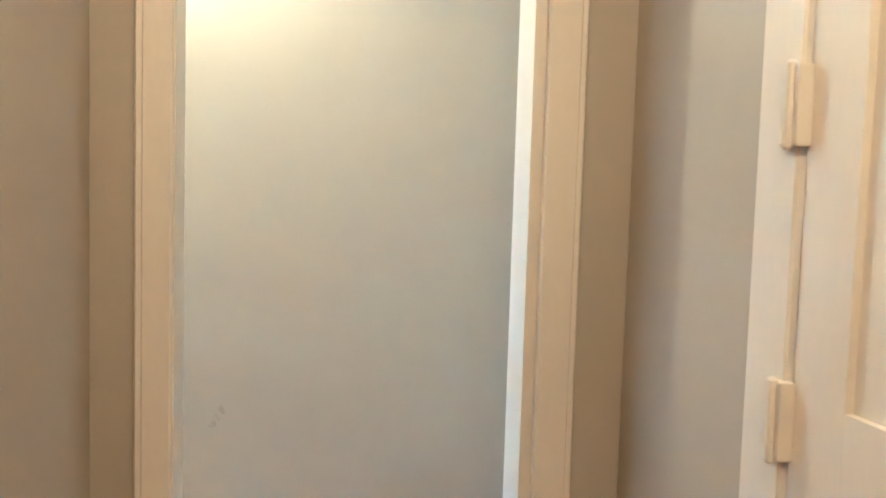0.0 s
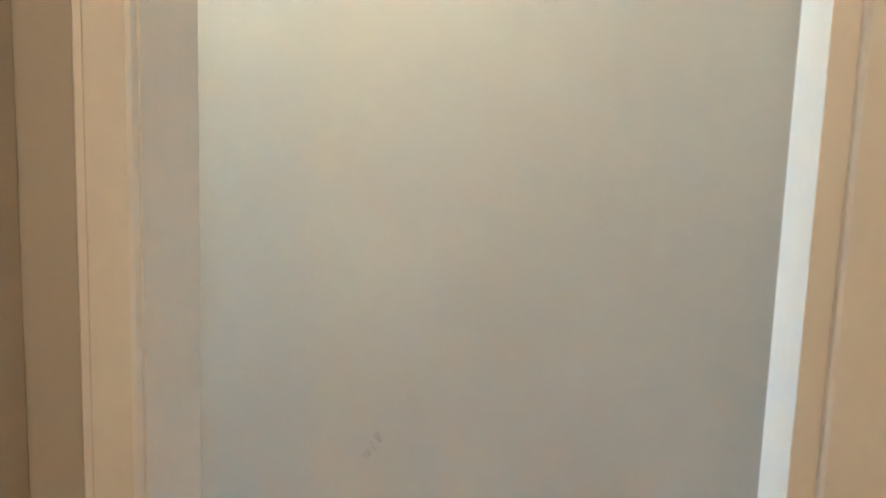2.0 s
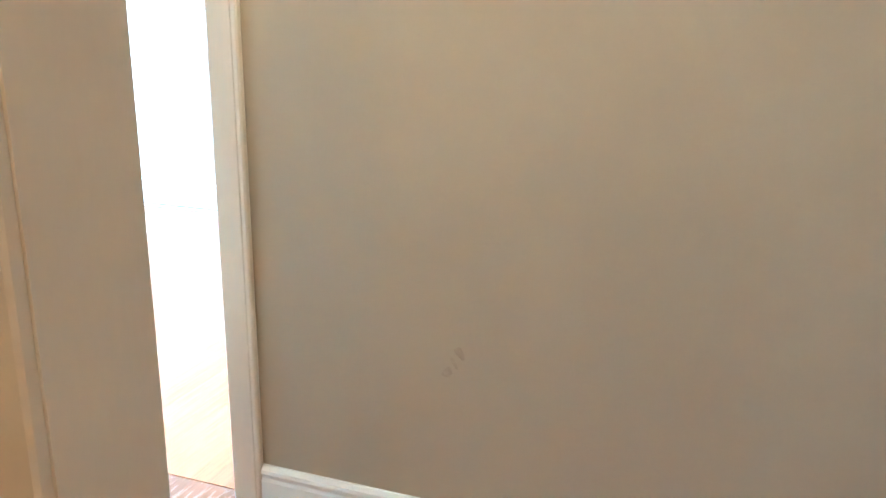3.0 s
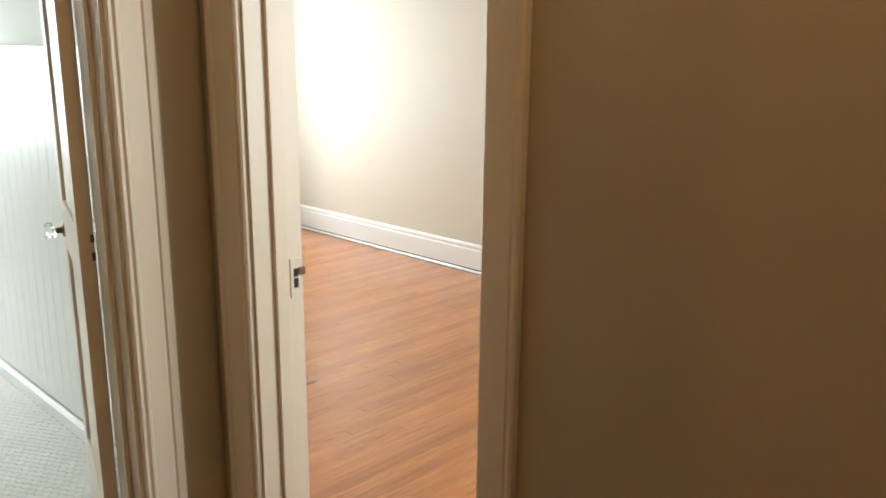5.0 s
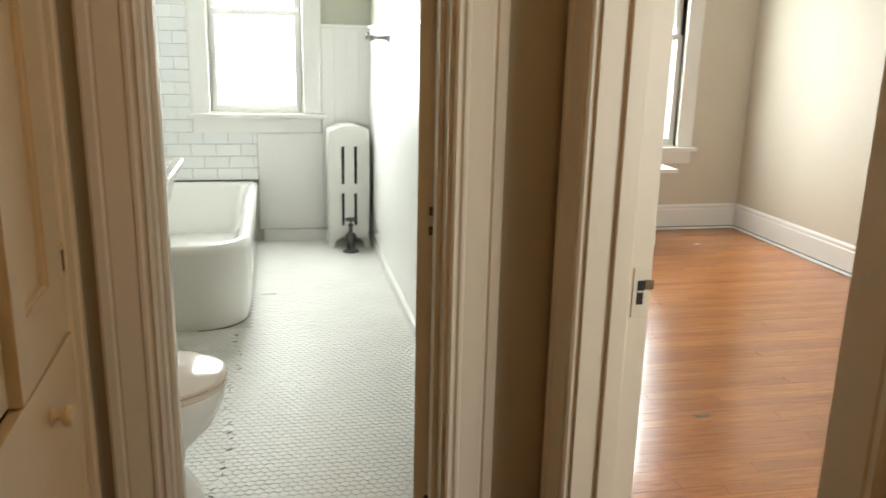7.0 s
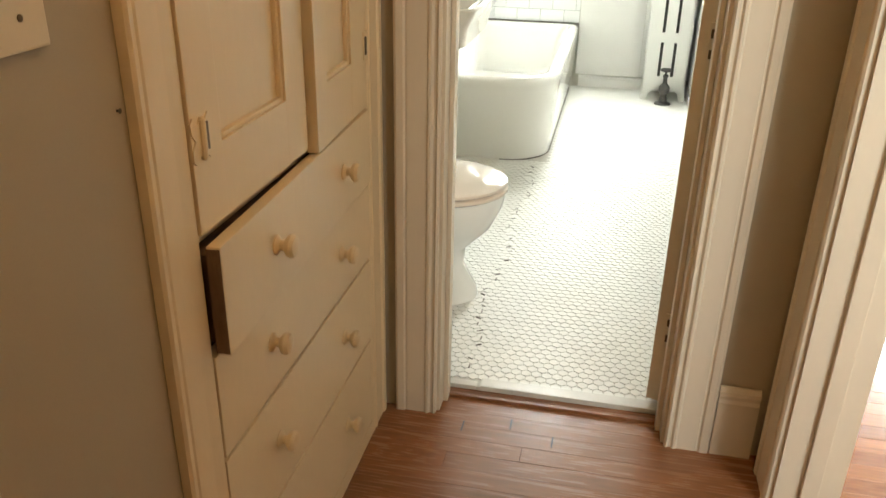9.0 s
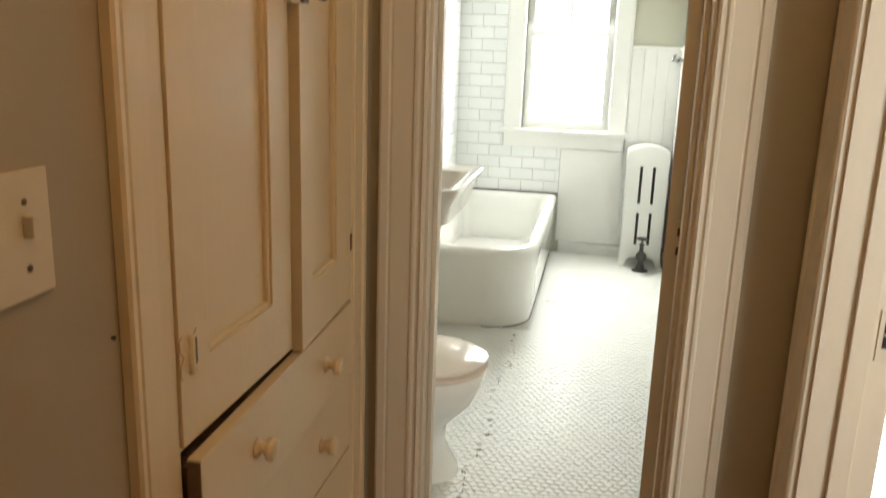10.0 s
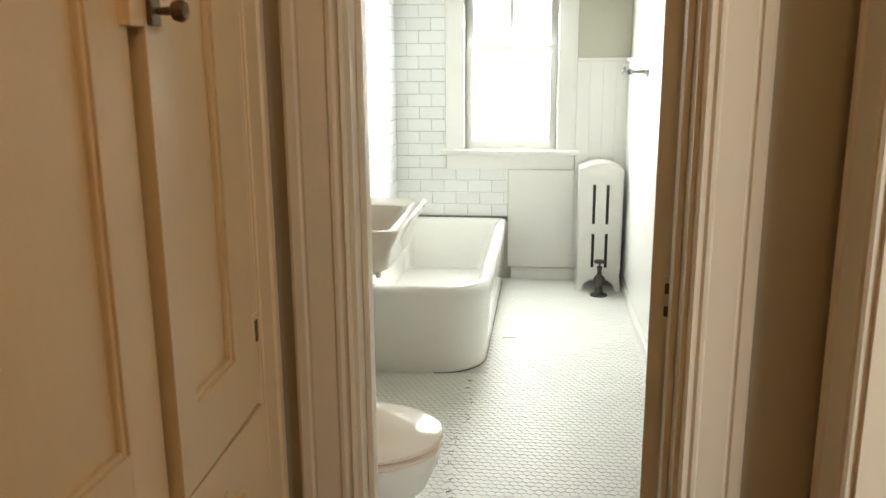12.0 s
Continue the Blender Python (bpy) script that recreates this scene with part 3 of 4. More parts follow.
def sash_window(name, x0, x1, z0, z1, y, meet, wall_y, sill_z, cas, grid, material, label):
    """A double-hung window in a wall across y, seen from the side of smaller y."""
    w = thing(name, (0, 0, 0), label, "window", "", "structure")
    fr = bmesh.new()
    box(fr, x0 - 0.018, x0, wall_y + 0.003, y + 0.08, z0, z1)
    box(fr, x1, x1 + 0.018, wall_y + 0.003, y + 0.08, z0, z1)
    box(fr, x0 - 0.018, x1 + 0.018, wall_y + 0.003, y + 0.08, z1, z1 + 0.018)
    part("window_frame", fr, material, w)
    casing(w, "casing", (x0 - 0.006, wall_y, sill_z + 0.02), (-1, 0, 0), (0, -1, 0), (0, 0, 1), cas, z1 - sill_z - 0.02, material, plain_outline)
    casing(w, "casing", (x1 + 0.006, wall_y, sill_z + 0.02), (1, 0, 0), (0, -1, 0), (0, 0, 1), cas, z1 - sill_z - 0.02, material, plain_outline)
    casing(w, "head_casing", (x0 - 0.006 - cas, wall_y, z1 + 0.001), (0, 0, 1), (0, -1, 0), (1, 0, 0), cas, x1 - x0 + 0.012 + 2 * cas, material, plain_outline)
    part("window_sill", box(bmesh.new(), x0 - cas - 0.03, x1 + cas + 0.03, wall_y - 0.055, wall_y - 0.0005, sill_z - 0.012, sill_z + 0.018, 0.006), material, w)
    part("sill_board", box(bmesh.new(), x0 - 0.018, x1 + 0.018, wall_y + 0.0005, y + 0.08, sill_z - 0.010, sill_z + 0.016), material, w)
    part("apron", box(bmesh.new(), x0 - cas, x1 + cas, wall_y - 0.020, wall_y - 0.0005, sill_z - 0.105, sill_z - 0.013, 0.003), material, w)
    for k, (za, zb, yy) in enumerate(((sill_z + 0.017, meet + 0.018, y), (meet - 0.018, z1 - 0.002, y + 0.036))):
        s = bmesh.new()
        box(s, x0 + 0.001, x0 + 0.042, yy - 0.015, yy + 0.015, za, zb, 0.002)
        box(s, x1 - 0.042, x1 - 0.001, yy - 0.015, yy + 0.015, za, zb, 0.002)
        box(s, x0 + 0.041, x1 - 0.041, yy - 0.0145, yy + 0.0145, za, za + (0.055 if k == 0 else 0.036), 0.002)
        box(s, x0 + 0.041, x1 - 0.041, yy - 0.0145, yy + 0.0145, zb - 0.036, zb, 0.002)
        so = part("sash", s, material, w)
        if k == 1 and grid:
            mid = (x0 + x1) / 2
            part("muntin", box(bmesh.new(), mid - 0.009, mid + 0.009, yy - 0.010, yy + 0.010, za + 0.035, zb - 0.035), material, so)
            part("muntin", box(bmesh.new(), x0 + 0.041, x1 - 0.041, yy - 0.0095, yy + 0.0095, (za + zb) / 2 - 0.009, (za + zb) / 2 + 0.009), material, so)
        pane = part("pane", box(bmesh.new(), x0 + 0.040, x1 - 0.040, yy - 0.002, yy + 0.002, za + 0.03, zb - 0.03), GLASS, so, "clear window glass")
        pane.visible_shadow = False
    return w


w1 = sash_window("window_1", -0.175, 0.395, 0.87, 2.15, 3.745, 1.490, 3.7015, 0.845, 0.118, True, WHITE, "white painted double-hung bathroom window, upper sash in four panes")
w2 = sash_window("window_2", 2.35, 3.10, 0.63, 2.15, 3.850, 1.40, 3.8015, 0.605, 0.120, True, WHITE, "white painted double-hung bedroom window over a radiator")
shade = thing("roller_shade", (0, 0, 0), "rolled-up grey roller shade at the top of the bathroom window", "window shade")
part("roll", tube(bmesh.new(), [(-0.165, 3.722, 2.118), (0.385, 3.722, 2.118)], 0.020, 14), SHADE, shade)
part("hem", box(bmesh.new(), -0.155, 0.375, 3.716, 3.719, 2.055, 2.105), SHADE, shade)

# wainscot: upright boards and a cap
ws = thing("wainscot", (0, 0, 0), "white painted beadboard wainscot with a moulded cap", "wainscot", "", "structure")
W0 = 1.405
for x0, x1 in ((0.520, 0.838),):
    n = 4
    for k in range(n):
        a = x0 + (x1 - x0) * k / n
        part("board", box(bmesh.new(), a + 0.0006, a + (x1 - x0) / n - 0.0006, 3.690, 3.7012, 0.10, W0, 0.0015), WHITE, ws)
    part("cap", box(bmesh.new(), x0, x1, 3.676, 3.7012, W0 + 0.0005, W0 + 0.022, 0.005), WHITE, ws)
part("board", box(bmesh.new(), 0.1025, 0.5195, 3.690, 3.7012, 0.10, 0.735, 0.002), WHITE, ws)
n = 44
bw = (3.688 - 0.03) / n
for k in range(n):
    part("board", box(bmesh.new(), 0.830, 0.8412, 0.03 + bw * k + 0.0006, 0.03 + bw * (k + 1) - 0.0006, 0.10, W0, 0.0015), WHITE, ws)
part("cap", box(bmesh.new(), 0.816, 0.8412, 0.03, 3.675, W0 + 0.0005, W0 + 0.022, 0.005), WHITE, ws)
setting("trim", slab(0.8255, 0.8295, 0.03, 3.66, W0 - 0.040, W0 - 0.024), WHITE, "thin white moulding under the wainscot cap", "trim")

# towel hook
hook = thing("towel_hook", (0, 0, 0), "polished nickel towel hook screwed to the white wainscot", "hook")
part("rose", lathe(bmesh.new(), [(0.026, 0), (0.026, 0.005), (0.018, 0.010), (0.012, 0.016)], pose(0.8295, 2.72, 1.350, 0, -90, 0), 18), STEEL, hook, "", True)
part("arm", lathe(bmesh.new(), [(0.012, 0), (0.009, 0.015), (0.008, 0.060), (0.013, 0.066), (0.015, 0.074), (0.013, 0.082), (0.007, 0.088)], pose(0.8145, 2.72, 1.350, 0, -90, 0), 16), STEEL, hook, "", True)
part("prong", tube(bmesh.new(), [(0.742, 2.72, 1.350), (0.735, 2.70, 1.340), (0.728, 2.685, 1.338), (0.718, 2.675, 1.348), (0.712, 2.672, 1.362)], 0.0055, 10), STEEL, hook, "", True)
part("tip", lathe(bmesh.new(), [(0.005, -0.006), (0.009, 0.0), (0.009, 0.006), (0.004, 0.011)], pose(0.711, 2.672, 1.366), 14), STEEL, hook, "", True)
part("finial", lathe(bmesh.new(), [(0.007, 0), (0.005, 0.006), (0.011, 0.013), (0.011, 0.020), (0.004, 0.027)], pose(0.727, 2.72, 1.350, 0, -90, 0), 14), STEEL, hook, "", True)

# ---- bathtub ----


def rounded_plan(x0, x1, y0, y1, r_corner, r_small, seg=10):
    """Outline of the tub: only the corner at (x1, y0) is broadly rounded."""
    pts = []
    for cx, cy, r, a0 in ((x1, y0, r_corner, -90), (x1, y1, r_small, 0), (x0, y1, r_small, 90), (x0, y0, r_small, 180)):
        ox, oy = (cx - r if cx == x1 else cx + r), (cy + r if cy == y0 else cy - r)
        for k in range(seg + 1):
            a = radians(a0 + 90 * k / seg)
            pts.append((ox + r * math.cos(a), oy + r * math.sin(a)))
    return pts


tub = thing("bathtub", (0, 0, 0), "white enamelled corner bathtub with a rounded apron end", "bathtub")
X0, X1, Y0, Y1, ZR = -0.625, 0.100, 1.945, 3.688, 0.425
levels = []
for inset, z in ((0.030, 0.018), (0.016, 0.10), (0.006, 0.30), (0.000, 0.385), (0.002, 0.405), (0.010, 0.420), (0.024, 0.428), (0.045, 0.428), (0.060, 0.420), (0.072, 0.400), (0.090, 0.30), (0.120, 0.15), (0.160, 0.105), (0.22, 0.098)):
    ol = rounded_plan(X0 + min(inset, 0.07), X1 - inset, Y0 + inset, Y1 - min(inset, 0.07), max(0.24 - inset * 0.55, 0.05), 0.05 + 0.3 * max(0, inset - 0.06))
    levels.append([(x, y, z) for x, y in ol])
part("shell", loft(bmesh.new(), levels), PORCELAIN, tub, "", True)
part("caulk_line", tube(bmesh.new(), [(x, y, 0.019) for x, y in rounded_plan(X0 + 0.03, X1 - 0.029, Y0 + 0.029, Y1 - 0.03, 0.225, 0.05)[:14]], 0.004, 6), GROUT, tub, "grimy joint along the floor")

# curtain rod over the tub
rod = thing("curtain_rod", (0, 0, 0), "white painted loop-shaped shower curtain rod hung from the ceiling", "curtain rod")
loop = [(-0.622, 3.40, 2.09), (0.07, 3.40, 2.09), (0.092, 3.385, 2.09), (0.09, 3.33, 2.09), (0.035, 2.72, 2.09), (0.015, 2.64, 2.09), (-0.04, 2.60, 2.09), (-0.622, 2.45, 2.09)]
part("rod", tube(bmesh.new(), loop, 0.0105, 12), WHITE, rod, "", True)
part("ceiling_support", tube(bmesh.new(), [(0.075, 3.16, 2.092), (0.075, 3.16, H - 0.001)], 0.008, 10), STEEL, rod)
for yk in (3.40, 2.45):
    part("flange", lathe(bmesh.new(), [(0.035, 0), (0.034, 0.006), (0.018, 0.014), (0.016, 0.03)], pose(-0.6235, yk, 2.09, 0, 90, 0), 16), WHITE, rod, "", True)
shower = thing("shower_head", (0, 0, 0), "chrome shower head on a short arm from the tiled wall", "shower head")
part("arm", tube(bmesh.new(), [(-0.622, 2.95, 1.95), (-0.57, 2.95, 1.965), (-0.53, 2.95, 1.94)], 0.008, 10), STEEL, shower, "", True)
part("head", lathe(bmesh.new(), [(0.010, 0), (0.014, 0.015), (0.030, 0.04), (0.030, 0.05), (0.02, 0.051)], pose(-0.535, 2.95, 1.945, 0, 130, 0), 16), STEEL, shower, "", True)

# ---- radiators ----
def radiator(name, base, sections, width, height, pitch, turn, label, slots):
    """Cast-iron column radiator: width across its sections, built along local y."""
    r = new(name)
    r.matrix_world = pose(*base, 0, 0, turn)
    tagged(r, label, "radiator")
    for k in range(sections):
        y = k * pitch
        ol = []
        w = width / 2
        for a in range(0, 181, 15):
            ol.append((w * math.cos(radians(a)) if abs(math.cos(radians(a))) < 0.8 else w * (1 if a < 90 else -1) * (0.8 + 0.2 * abs(math.cos(radians(a)))), height - 0.075 + 0.075 * math.sin(radians(a))))
        body = [(w - 0.006, 0.10)] + ol + [(-w + 0.006, 0.10)]
        foot = k in (0, sections - 1)
        if foot:
            body = [(w + 0.008, 0.0), (w + 0.004, 0.03), (w - 0.004, 0.10)] + ol + [(-w + 0.004, 0.10), (-w - 0.004, 0.03), (-w - 0.008, 0.0), (-w + 0.028, 0.0), (-w + 0.045, 0.05), (-0.03, 0.085), (0.03, 0.085), (w - 0.045, 0.05), (w - 0.028, 0.0)]
        bm = prism(bmesh.new(), body, pitch * 0.80, pose(0, y + pitch * 0.80, 0, 90, 0, 0))
        bmesh.ops.bevel(bm, geom=[e for e in bm.edges if abs(e.verts[0].co.y - e.verts[1].co.y) < 1e-5], offset=0.007, segments=2, affect="EDGES")
        sec = part("section", bm, RADIATOR, r, "", True)
        if k == 0:
            for x, z0, z1 in slots:
                part("slot", box(bmesh.new(), x - 0.009, x + 0.009, y - 0.002, y + 0.004, z0, z1, 0.003), DARK, sec, "dark gap between the columns")
    part("link", tube(bmesh.new(), [(0, 0.01, 0.17), (0, pitch * (sections - 0.3), 0.17)], 0.03, 12), RADIATOR, r)
    part("link", tube(bmesh.new(), [(0, 0.01, height - 0.09), (0, pitch * (sections - 0.3), height - 0.09)], 0.03, 12), RADIATOR, r)
    return r


radiator("radiator", (0.672, 3.425, 0.017), 4, 0.262, 0.795, 0.062, 0, "white enamelled cast-iron bathroom radiator with slotted end", [(s * 0.040, a, b) for s in (-1, 1) for a, b in ((0.425, 0.665), (0.155, 0.365))])
radiator("radiator", (2.02, 3.47, 0.0), 14, 0.20, 0.50, 0.056, -90, "white painted cast-iron bedroom radiator under the window", [(0, 0.12, 0.40)])
cover = thing("radiator_shelf", (0, 0, 0), "white painted shelf lying on the bedroom radiator", "shelf")
part("board", box(bmesh.new(), 1.98, 2.90, 3.34, 3.60, 0.503, 0.528, 0.004), WHITE, cover)

vl = thing("radiator_valve", (0, 0, 0), "tarnished iron steam valve on a floor flange", "valve")
part("flange", lathe(bmesh.new(), [(0.052, 0.0195), (0.050, 0.028), (0.026, 0.036), (0.024, 0.06)], pose(0.672, 3.335, 0), 18), IRON, vl, "", True)
part("body", lathe(bmesh.new(), [(0.018, 0.055), (0.020, 0.085), (0.032, 0.092), (0.034, 0.125), (0.024, 0.140), (0.014, 0.150), (0.012, 0.185), (0.017, 0.19), (0.017, 0.20), (0.006, 0.205), (0.006, 0.225)], pose(0.672, 3.335, 0), 18), IRON, vl, "", True)
part("hand_wheel", lathe(bmesh.new(), [(0.010, 0.222), (0.032, 0.224), (0.036, 0.231), (0.032, 0.238), (0.010, 0.240)], pose(0.672, 3.335, 0), 20), IRON, vl, "dark round hand wheel", True)
part("union", tube(bmesh.new(), [(0.672, 3.335, 0.108), (0.672, 3.435, 0.108)], 0.022, 14), IRON, vl)

# ---- toilet ----
toilet = thing("toilet", (0, 0, 0), "white porcelain toilet with a closed glossy seat lid", "toilet")


def egg(cx, cy, lx, back, wy, z, n=32):
    """Egg-shaped ring: lx towards +x, back towards -x, half width wy."""
    return [(cx + (lx if math.cos(a) > 0 else back) * math.cos(a), cy + wy * math.sin(a), z) for a in (2 * math.pi * k / n for k in range(n))]


TC = (-0.16, 0.530)
part("bowl", loft(bmesh.new(), [egg(TC[0] - 0.02, TC[1], 0.170, 0.22, 0.118, 0.018), egg(TC[0] - 0.02, TC[1], 0.165, 0.22, 0.112, 0.05), egg(TC[0] - 0.02, TC[1], 0.120, 0.21, 0.085, 0.13), egg(TC[0] - 0.02, TC[1], 0.125, 0.21, 0.090, 0.19), egg(TC[0], TC[1], 0.185, 0.21, 0.150, 0.27), egg(TC[0], TC[1], 0.218, 0.21, 0.178, 0.34), egg(TC[0], TC[1], 0.224, 0.21, 0.184, 0.378), egg(TC[0], TC[1], 0.220, 0.21, 0.182, 0.386)]), PORCELAIN, toilet, "", True)
part("seat", loft(bmesh.new(), [egg(TC[0], TC[1], 0.226, 0.20, 0.186, 0.389), egg(TC[0], TC[1], 0.233, 0.20, 0.193, 0.394), egg(TC[0], TC[1], 0.233, 0.20, 0.193, 0.402), egg(TC[0], TC[1], 0.228, 0.20, 0.188, 0.406)]), SEAT, toilet, "glossy warm white seat ring", True)
part("lid", loft(bmesh.new(), [egg(TC[0], TC[1], 0.226, 0.20, 0.186, 0.409), egg(TC[0], TC[1], 0.232, 0.20, 0.192, 0.414), egg(TC[0], TC[1], 0.230, 0.20, 0.190, 0.422), egg(TC[0], TC[1], 0.205, 0.19, 0.165, 0.430), egg(TC[0], TC[1], 0.10, 0.10, 0.08, 0.434)]), SEAT, toilet, "glossy warm white lid", True)
part("tank", box(bmesh.new(), -0.628, -0.425, 0.30, 0.76, 0.40, 0.74, 0.02), PORCELAIN, toilet)
part("tank_lid", box(bmesh.new(), -0.629, -0.415, 0.29, 0.77, 0.742, 0.775, 0.012), PORCELAIN, toilet)
part("bolt_cap", lathe(bmesh.new(), [(0.014, 0.018), (0.014, 0.03), (0.008, 0.042), (0.002, 0.044)], pose(-0.12, 0.415, 0), 12), PORCELAIN, toilet)

# ---- wall-hung sink ----
sink = thing("sink", (0, 0, 0), "warm white porcelain wall-hung sink with a deep basin", "sink")
bm = bmesh.new()


def rect(x0, x1, y0, y1, r, z):
    return [(x, y, z) for x, y in rounded_plan(x0, x1, y0, y1, r, r, 5)]


loft(bm, [rect(-0.628, -0.26, 1.22, 1.70, 0.06, 0.665), rect(-0.628, -0.20, 1.17, 1.75, 0.06, 0.70), rect(-0.628, -0.185, 1.15, 1.77, 0.04, 0.775), rect(-0.628, -0.155, 1.115, 1.805, 0.03, 0.825), rect(-0.628, -0.150, 1.11, 1.81, 0.03, 0.845), rect(-0.625, -0.156, 1.116, 1.804, 0.028, 0.852), rect(-0.60, -0.185, 1.145, 1.775, 0.03, 0.850), rect(-0.54, -0.205, 1.20, 1.72, 0.06, 0.835), rect(-0.50, -0.25, 1.26, 1.66, 0.08, 0.73), rect(-0.44, -0.31, 1.36, 1.56, 0.06, 0.715)])
part("basin", bm, SINKWARE, sink, "", True)
part("backsplash", box(bmesh.new(), -0.629, -0.605, 1.115, 1.805, 0.848, 0.93, 0.008), SINKWARE, sink)
for yk in (1.33, 1.59):
    part("tap", lathe(bmesh.new(), [(0.022, 0.848), (0.020, 0.86), (0.010, 0.87), (0.010, 0.90), (0.020, 0.905), (0.020, 0.92), (0.006, 0.925)], pose(-0.572, yk, 0), 14), STEEL, sink, "chrome tap", True)
part("drain_pipe", tube(bmesh.new(), [(-0.36, 1.46, 0.665), (-0.36, 1.46, 0.46), (-0.42, 1.46, 0.42), (-0.628, 1.46, 0.42)], 0.018, 12), STEEL, sink)
part("overflow_nut", lathe(bmesh.new(), [(0.010, 0.640), (0.014, 0.672)], pose(-0.26, 1.32, 0), 10), SINKWARE, sink)
cab = thing("medicine_cabinet", (0, 0, 0), "white painted medicine cabinet above the sink with a small knob", "cabinet")
part("body", box(bmesh.new(), -0.6305, -0.515, 1.16, 1.62, 1.13, 1.82, 0.003), WHITE, cab)
cdoor = part("door", box(bmesh.new(), -0.5145, -0.497, 1.165, 1.615, 1.135, 1.815, 0.004), WHITE, cab)
part("knob", lathe(bmesh.new(), [(0.005, 0), (0.005, 0.010), (0.011, 0.014), (0.012, 0.02), (0.005, 0.025)], pose(-0.497, 1.585, 1.46, 0, 90, 0), 14), IRON, cdoor, "small dark knob", True)

# ---- ceiling lamps, both out of view; the hall one is an added fill ----
for at, lab in (((0.58, -1.50, H), "added frosted glass bowl, out of view, marking the hall's warm fill"), ((-1.9, -1.95, H), "frosted glass ceiling light in the corridor")):
    cl = thing("unseen_ceiling_light", (0, 0, 0), lab, "ceiling light")
    part("base", lathe(bmesh.new(), [(0.07, -0.0005), (0.07, -0.03), (0.05, -0.045)], pose(*at), 24), BRASS, cl, "brass base", True)
    part("shade", lathe(bmesh.new(), [(0.05, -0.046), (0.10, -0.060), (0.12, -0.085), (0.10, -0.12), (0.04, -0.138)], pose(*at), 24), BULB, cl, "frosted glass bowl", True)

# ---- wall tiles over the tub ----
TW, TH_ = 0.1545, 0.0778
unit_tile = bmesh.new()
box(unit_tile, 0.0011, TW - 0.0011, -0.004, 0.004, 0.0011, TH_ - 0.0011)
bmesh.ops.bevel(unit_tile, geom=[e for e in unit_tile.edges if e.verts[0].co.y < 0 and e.verts[1].co.y < 0], offset=0.0015, segments=1, affect="EDGES")
tile_mesh = bpy.data.meshes.new("tile")
unit_tile.to_mesh(tile_mesh)
unit_tile.free()
tile_mesh.materials.append(TILE)
TZ0 = 0.433
tb_n = setting("trim", slab(-0.631, 0.100, 3.692, 3.7012, 0.40, 0.738), GROUT, "grey grout bed behind white subway tiles under the window", "tile wall")
tb_n2 = setting("trim", slab(-0.631, -0.302, 3.692, 3.7012, 0.7381, 1.989), GROUT, "grey grout bed behind white subway tiles beside the window", "tile wall")
tb_w = setting("trim", slab(-0.6315, -0.623, 1.94, 3.6915, 0.40, 1.989), GROUT, "grey grout bed behind white subway tiles along the tub", "tile wall")


def lay_tiles(parent, course0, course1, length, place):
    for c in range(course0, course1):
        s = -(c % 2) * TW / 2
        while s < length - 0.003:
            a, b = max(s, 0), min(s + TW, length)
            if b - a > 0.004:
                o = new("tile", tile_mesh)
                o.parent = parent
                o.matrix_basis = place @ Matrix.Translation((a, 0, TZ0 + c * TH_)) @ Matrix.Diagonal(((b - a) / TW, 1, 1, 1))
            s += TW


lay_tiles(tb_n, 0, 4, 0.722, pose(-0.622, 3.6900, 0))
lay_tiles(tb_n2, 4, 20, 0.3215, pose(-0.622, 3.6900, 0))
lay_tiles(tb_w, 0, 20, 1.74, pose(-0.6205, 3.685, 0, 0, 0, 0) @ pose(0, 0, 0, 0, 0, -90) @ Matrix.Diagonal((1, -1, 1, 1)))

# ---- floor boards ----
plank = bmesh.new()
box(plank, 0.0002, 0.9998, 0.0002, 0.0568, -0.018, 0)
bmesh.ops.bevel(plank, geom=[e for e in plank.edges if e.verts[0].co.z > -0.001 and e.verts[1].co.z > -0.001], offset=0.0004, segments=1, affect="EDGES")
meshes = {}
for nm, mm in (("hall", WOOD), ("bed", BEDWOOD)):
    meshes[nm] = bpy.data.meshes.new("floor_board")
    plank.to_mesh(meshes[nm])
    meshes[nm].materials.append(mm)
plank.free()
rng = random.Random(4)


def boards(parent, mesh, x0, x1, y0, y1, lo, hi):
    y, row = y1, 0
    while y > y0:
        y -= 0.057
        x = x0 - rng.uniform(0, hi)
        while x < x1:
            n = rng.uniform(lo, hi)
            a, b = max(x, x0), min(x + n, x1)
            if b - a > 0.03:
                o = new("floor_board", mesh)
                o.parent = parent
                o.matrix_basis = Matrix.Translation((a, y, rng.uniform(-0.0003, 0.0002))) @ Matrix.Diagonal((b - a - 0.0003, 1, 1, 1))
            x += n


boards(floor_hall, meshes["hall"], -0.30, 0.925, -2.94, -0.031, 0.5, 1.6)
boards(floor_corridor, meshes["hall"], -3.40, -0.304, -2.50, -1.45, 0.8, 2.2)
boards(floor_bed, meshes["bed"], 0.929, 3.65, -1.89, 3.80, 0.9, 2.4)
gap = thing("floor_gap", (0, 0, 0), "short dark gaps between worn hall floor boards", "gap", "", "structure")
for x, y in ((0.30, -0.165), (0.19, -0.115), (0.07, -0.150)):
    part("gap", box(bmesh.new(), x, x + 0.004, y - 0.022, y + 0.020, -0.01, 0.0006), DARK, gap)

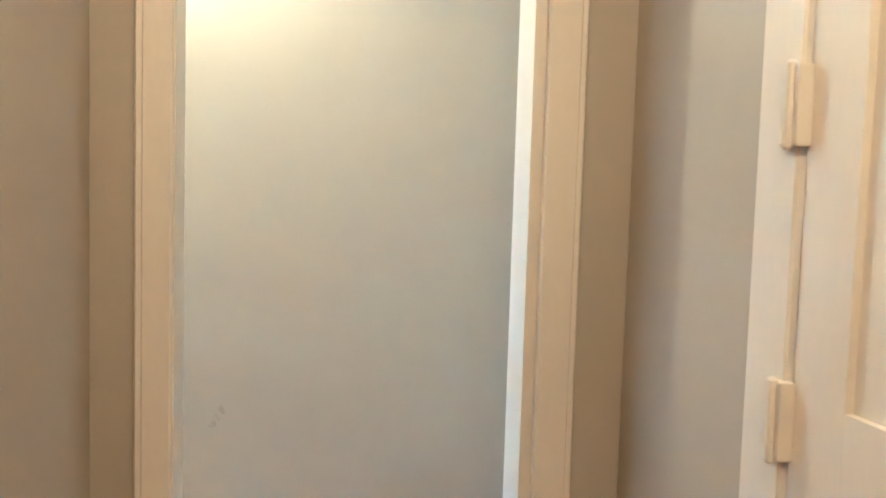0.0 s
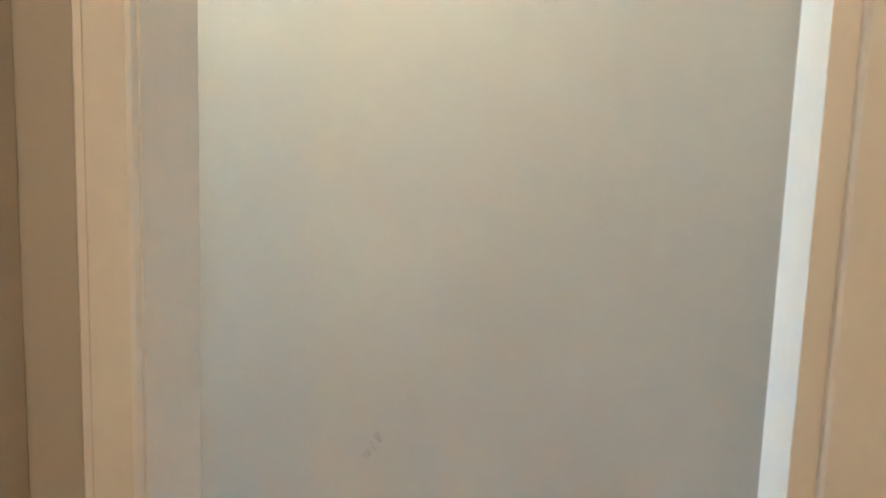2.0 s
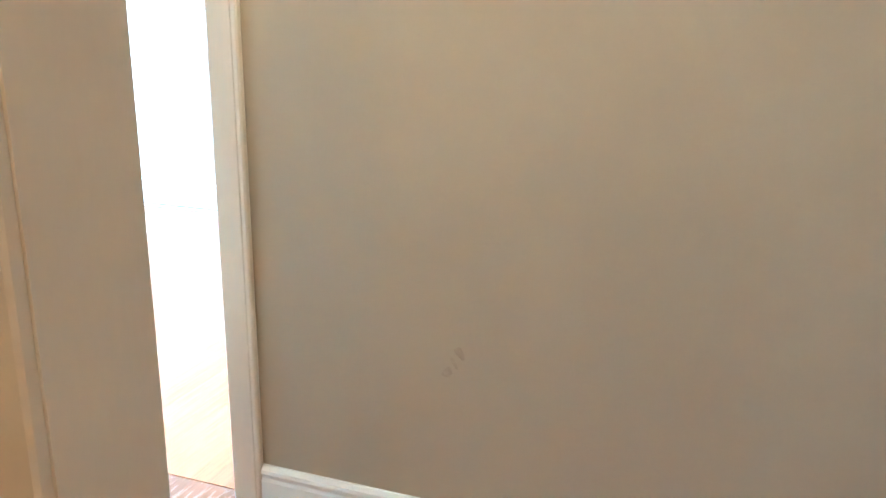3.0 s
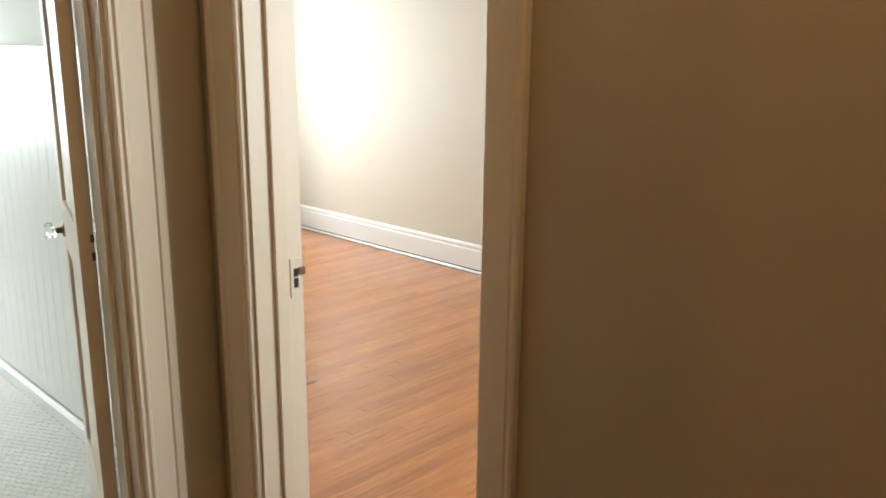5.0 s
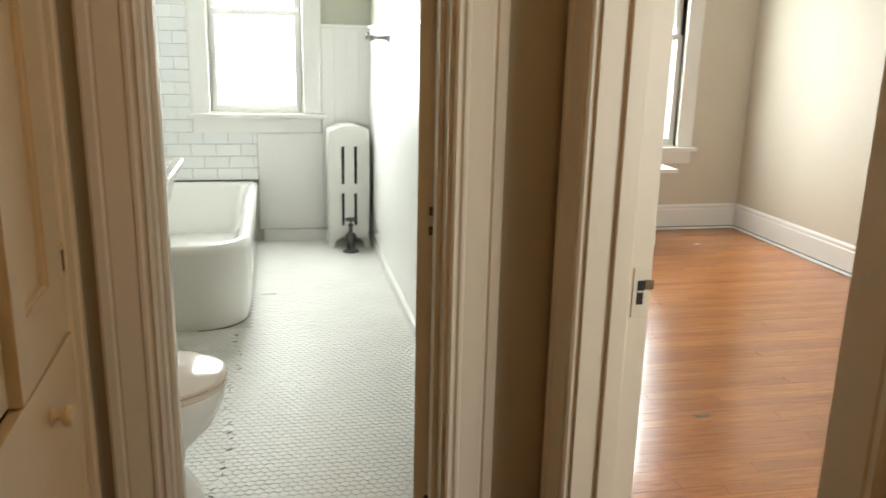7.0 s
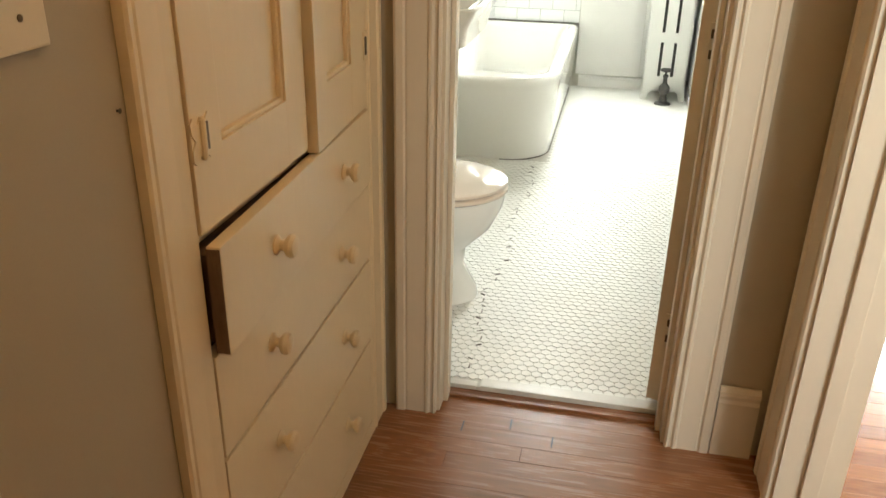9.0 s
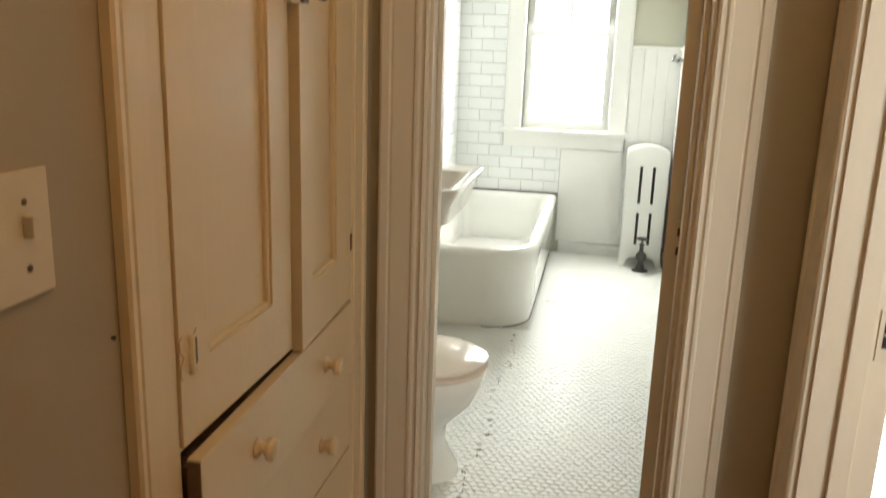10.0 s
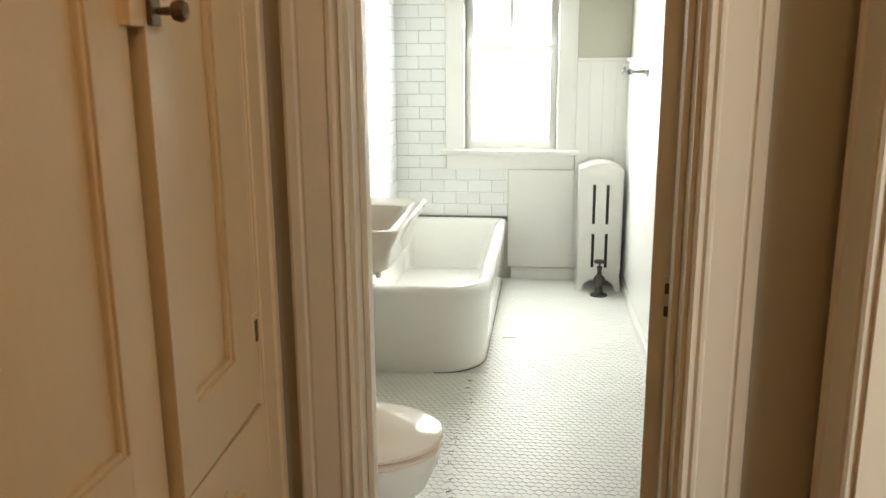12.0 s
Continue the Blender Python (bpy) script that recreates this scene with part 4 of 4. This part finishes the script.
stain = bmesh.new()
prism(stain, [(0.034 * math.cos(a) * (1 + 0.2 * math.sin(3 * a)), 0.016 * math.sin(a) * (1 + 0.3 * math.cos(2 * a))) for a in (2 * math.pi * k / 20 for k in range(20))], 0.0008, pose(1.765, 0.842, 0.0002))
tagged(mesh_object("floor_stain", stain, RAWWOOD), "dark knot-like stain on the orange floor boards", "stain", "", "structure")
chip = bmesh.new()
prism(chip, [(-0.022, -0.006), (0.004, -0.010), (0.024, -0.002), (0.016, 0.008), (-0.010, 0.007)], 0.0015, pose(3.088, 3.333, 0.0004))
tagged(mesh_object("paint_chip", chip, WHITE), "small white paint chip lying on the bedroom floor", "paint chip")

# ---- hexagon mosaic ----
PITCH = 0.0285
RH = PITCH / math.sqrt(3)


def hex_data(r, z0, z1):
    top = [(r * 0.94 * math.sin(math.pi * k / 3), r * 0.94 * math.cos(math.pi * k / 3), z1) for k in range(6)]
    mid = [(r * math.sin(math.pi * k / 3), r * math.cos(math.pi * k / 3), z1 - 0.0008) for k in range(6)]
    low = [(x, y, z0) for x, y, _ in mid]
    faces = [(5, 4, 3, 2, 1, 0)] + [(k, (k + 1) % 6, 6 + (k + 1) % 6, 6 + k) for k in range(6)] + [(6 + k, 6 + (k + 1) % 6, 12 + (k + 1) % 6, 12 + k) for k in range(6)]
    return top + mid + low, faces


hv, hf = hex_data(RH - 0.0012, 0.010, 0.0195)
hex_mesh = bpy.data.meshes.new("hex_tile")
hex_mesh.from_pydata(hv, [], hf)
hex_mesh.materials.append(HEX)
verts, faces, near = [], [], 0
row = 0
y = 0.052
while y < 3.69:
    x = -0.622 + (row % 2) * PITCH / 2
    while x < 0.83:
        if not (x < 0.085 and y > 1.99):
            crack = abs(x - (0.030 + 0.016 * math.sin(y * 9) + 0.008 * math.sin(y * 31))) < 0.004 and 0.1 < y < 1.95
            dz = rng.uniform(-0.0004, 0.0003) - (0.002 if crack else 0)
            if y < 0.55 and 0.0 < x < 0.57 and near < 300:
                o = new("hex_tile", hex_mesh)
                o.parent = floor_bath
                o.location = (x, y, dz)
                near += 1
            else:
                b = len(verts)
                verts += [(x + p, y + q, r + dz) for p, q, r in hv]
                faces += [tuple(b + i for i in f) for f in hf]
        x += PITCH
    y += PITCH * math.sqrt(3) / 2
    row += 1
me = bpy.data.meshes.new("hex_tiles")
me.from_pydata(verts, [], faces)
me.materials.append(HEX)
hexes = new("hex_tiles", me)
hexes.parent = floor_bath
tagged(hexes, "small white hexagon floor tiles", "", "", "stuff")
ck = thing("floor_crack", (0, 0, 0), "dark crack running through the bathroom floor tiles", "crack", "", "structure")
for k in range(46):
    y = 0.10 + k * 0.040
    x = 0.030 + 0.016 * math.sin(y * 9) + 0.008 * math.sin(y * 31)
    if rng.random() < 0.65:
        part("crack", box(bmesh.new(), -0.0017, 0.0017, -0.009, 0.009, 0.012, 0.0203, 0, pose(x, y, 0, 0, 0, rng.choice((-60, 0, 60, 0)))), CRACK, ck)
part("crack", box(bmesh.new(), 0.13, 0.20, 2.498, 2.504, 0.012, 0.0202), CRACK, ck)
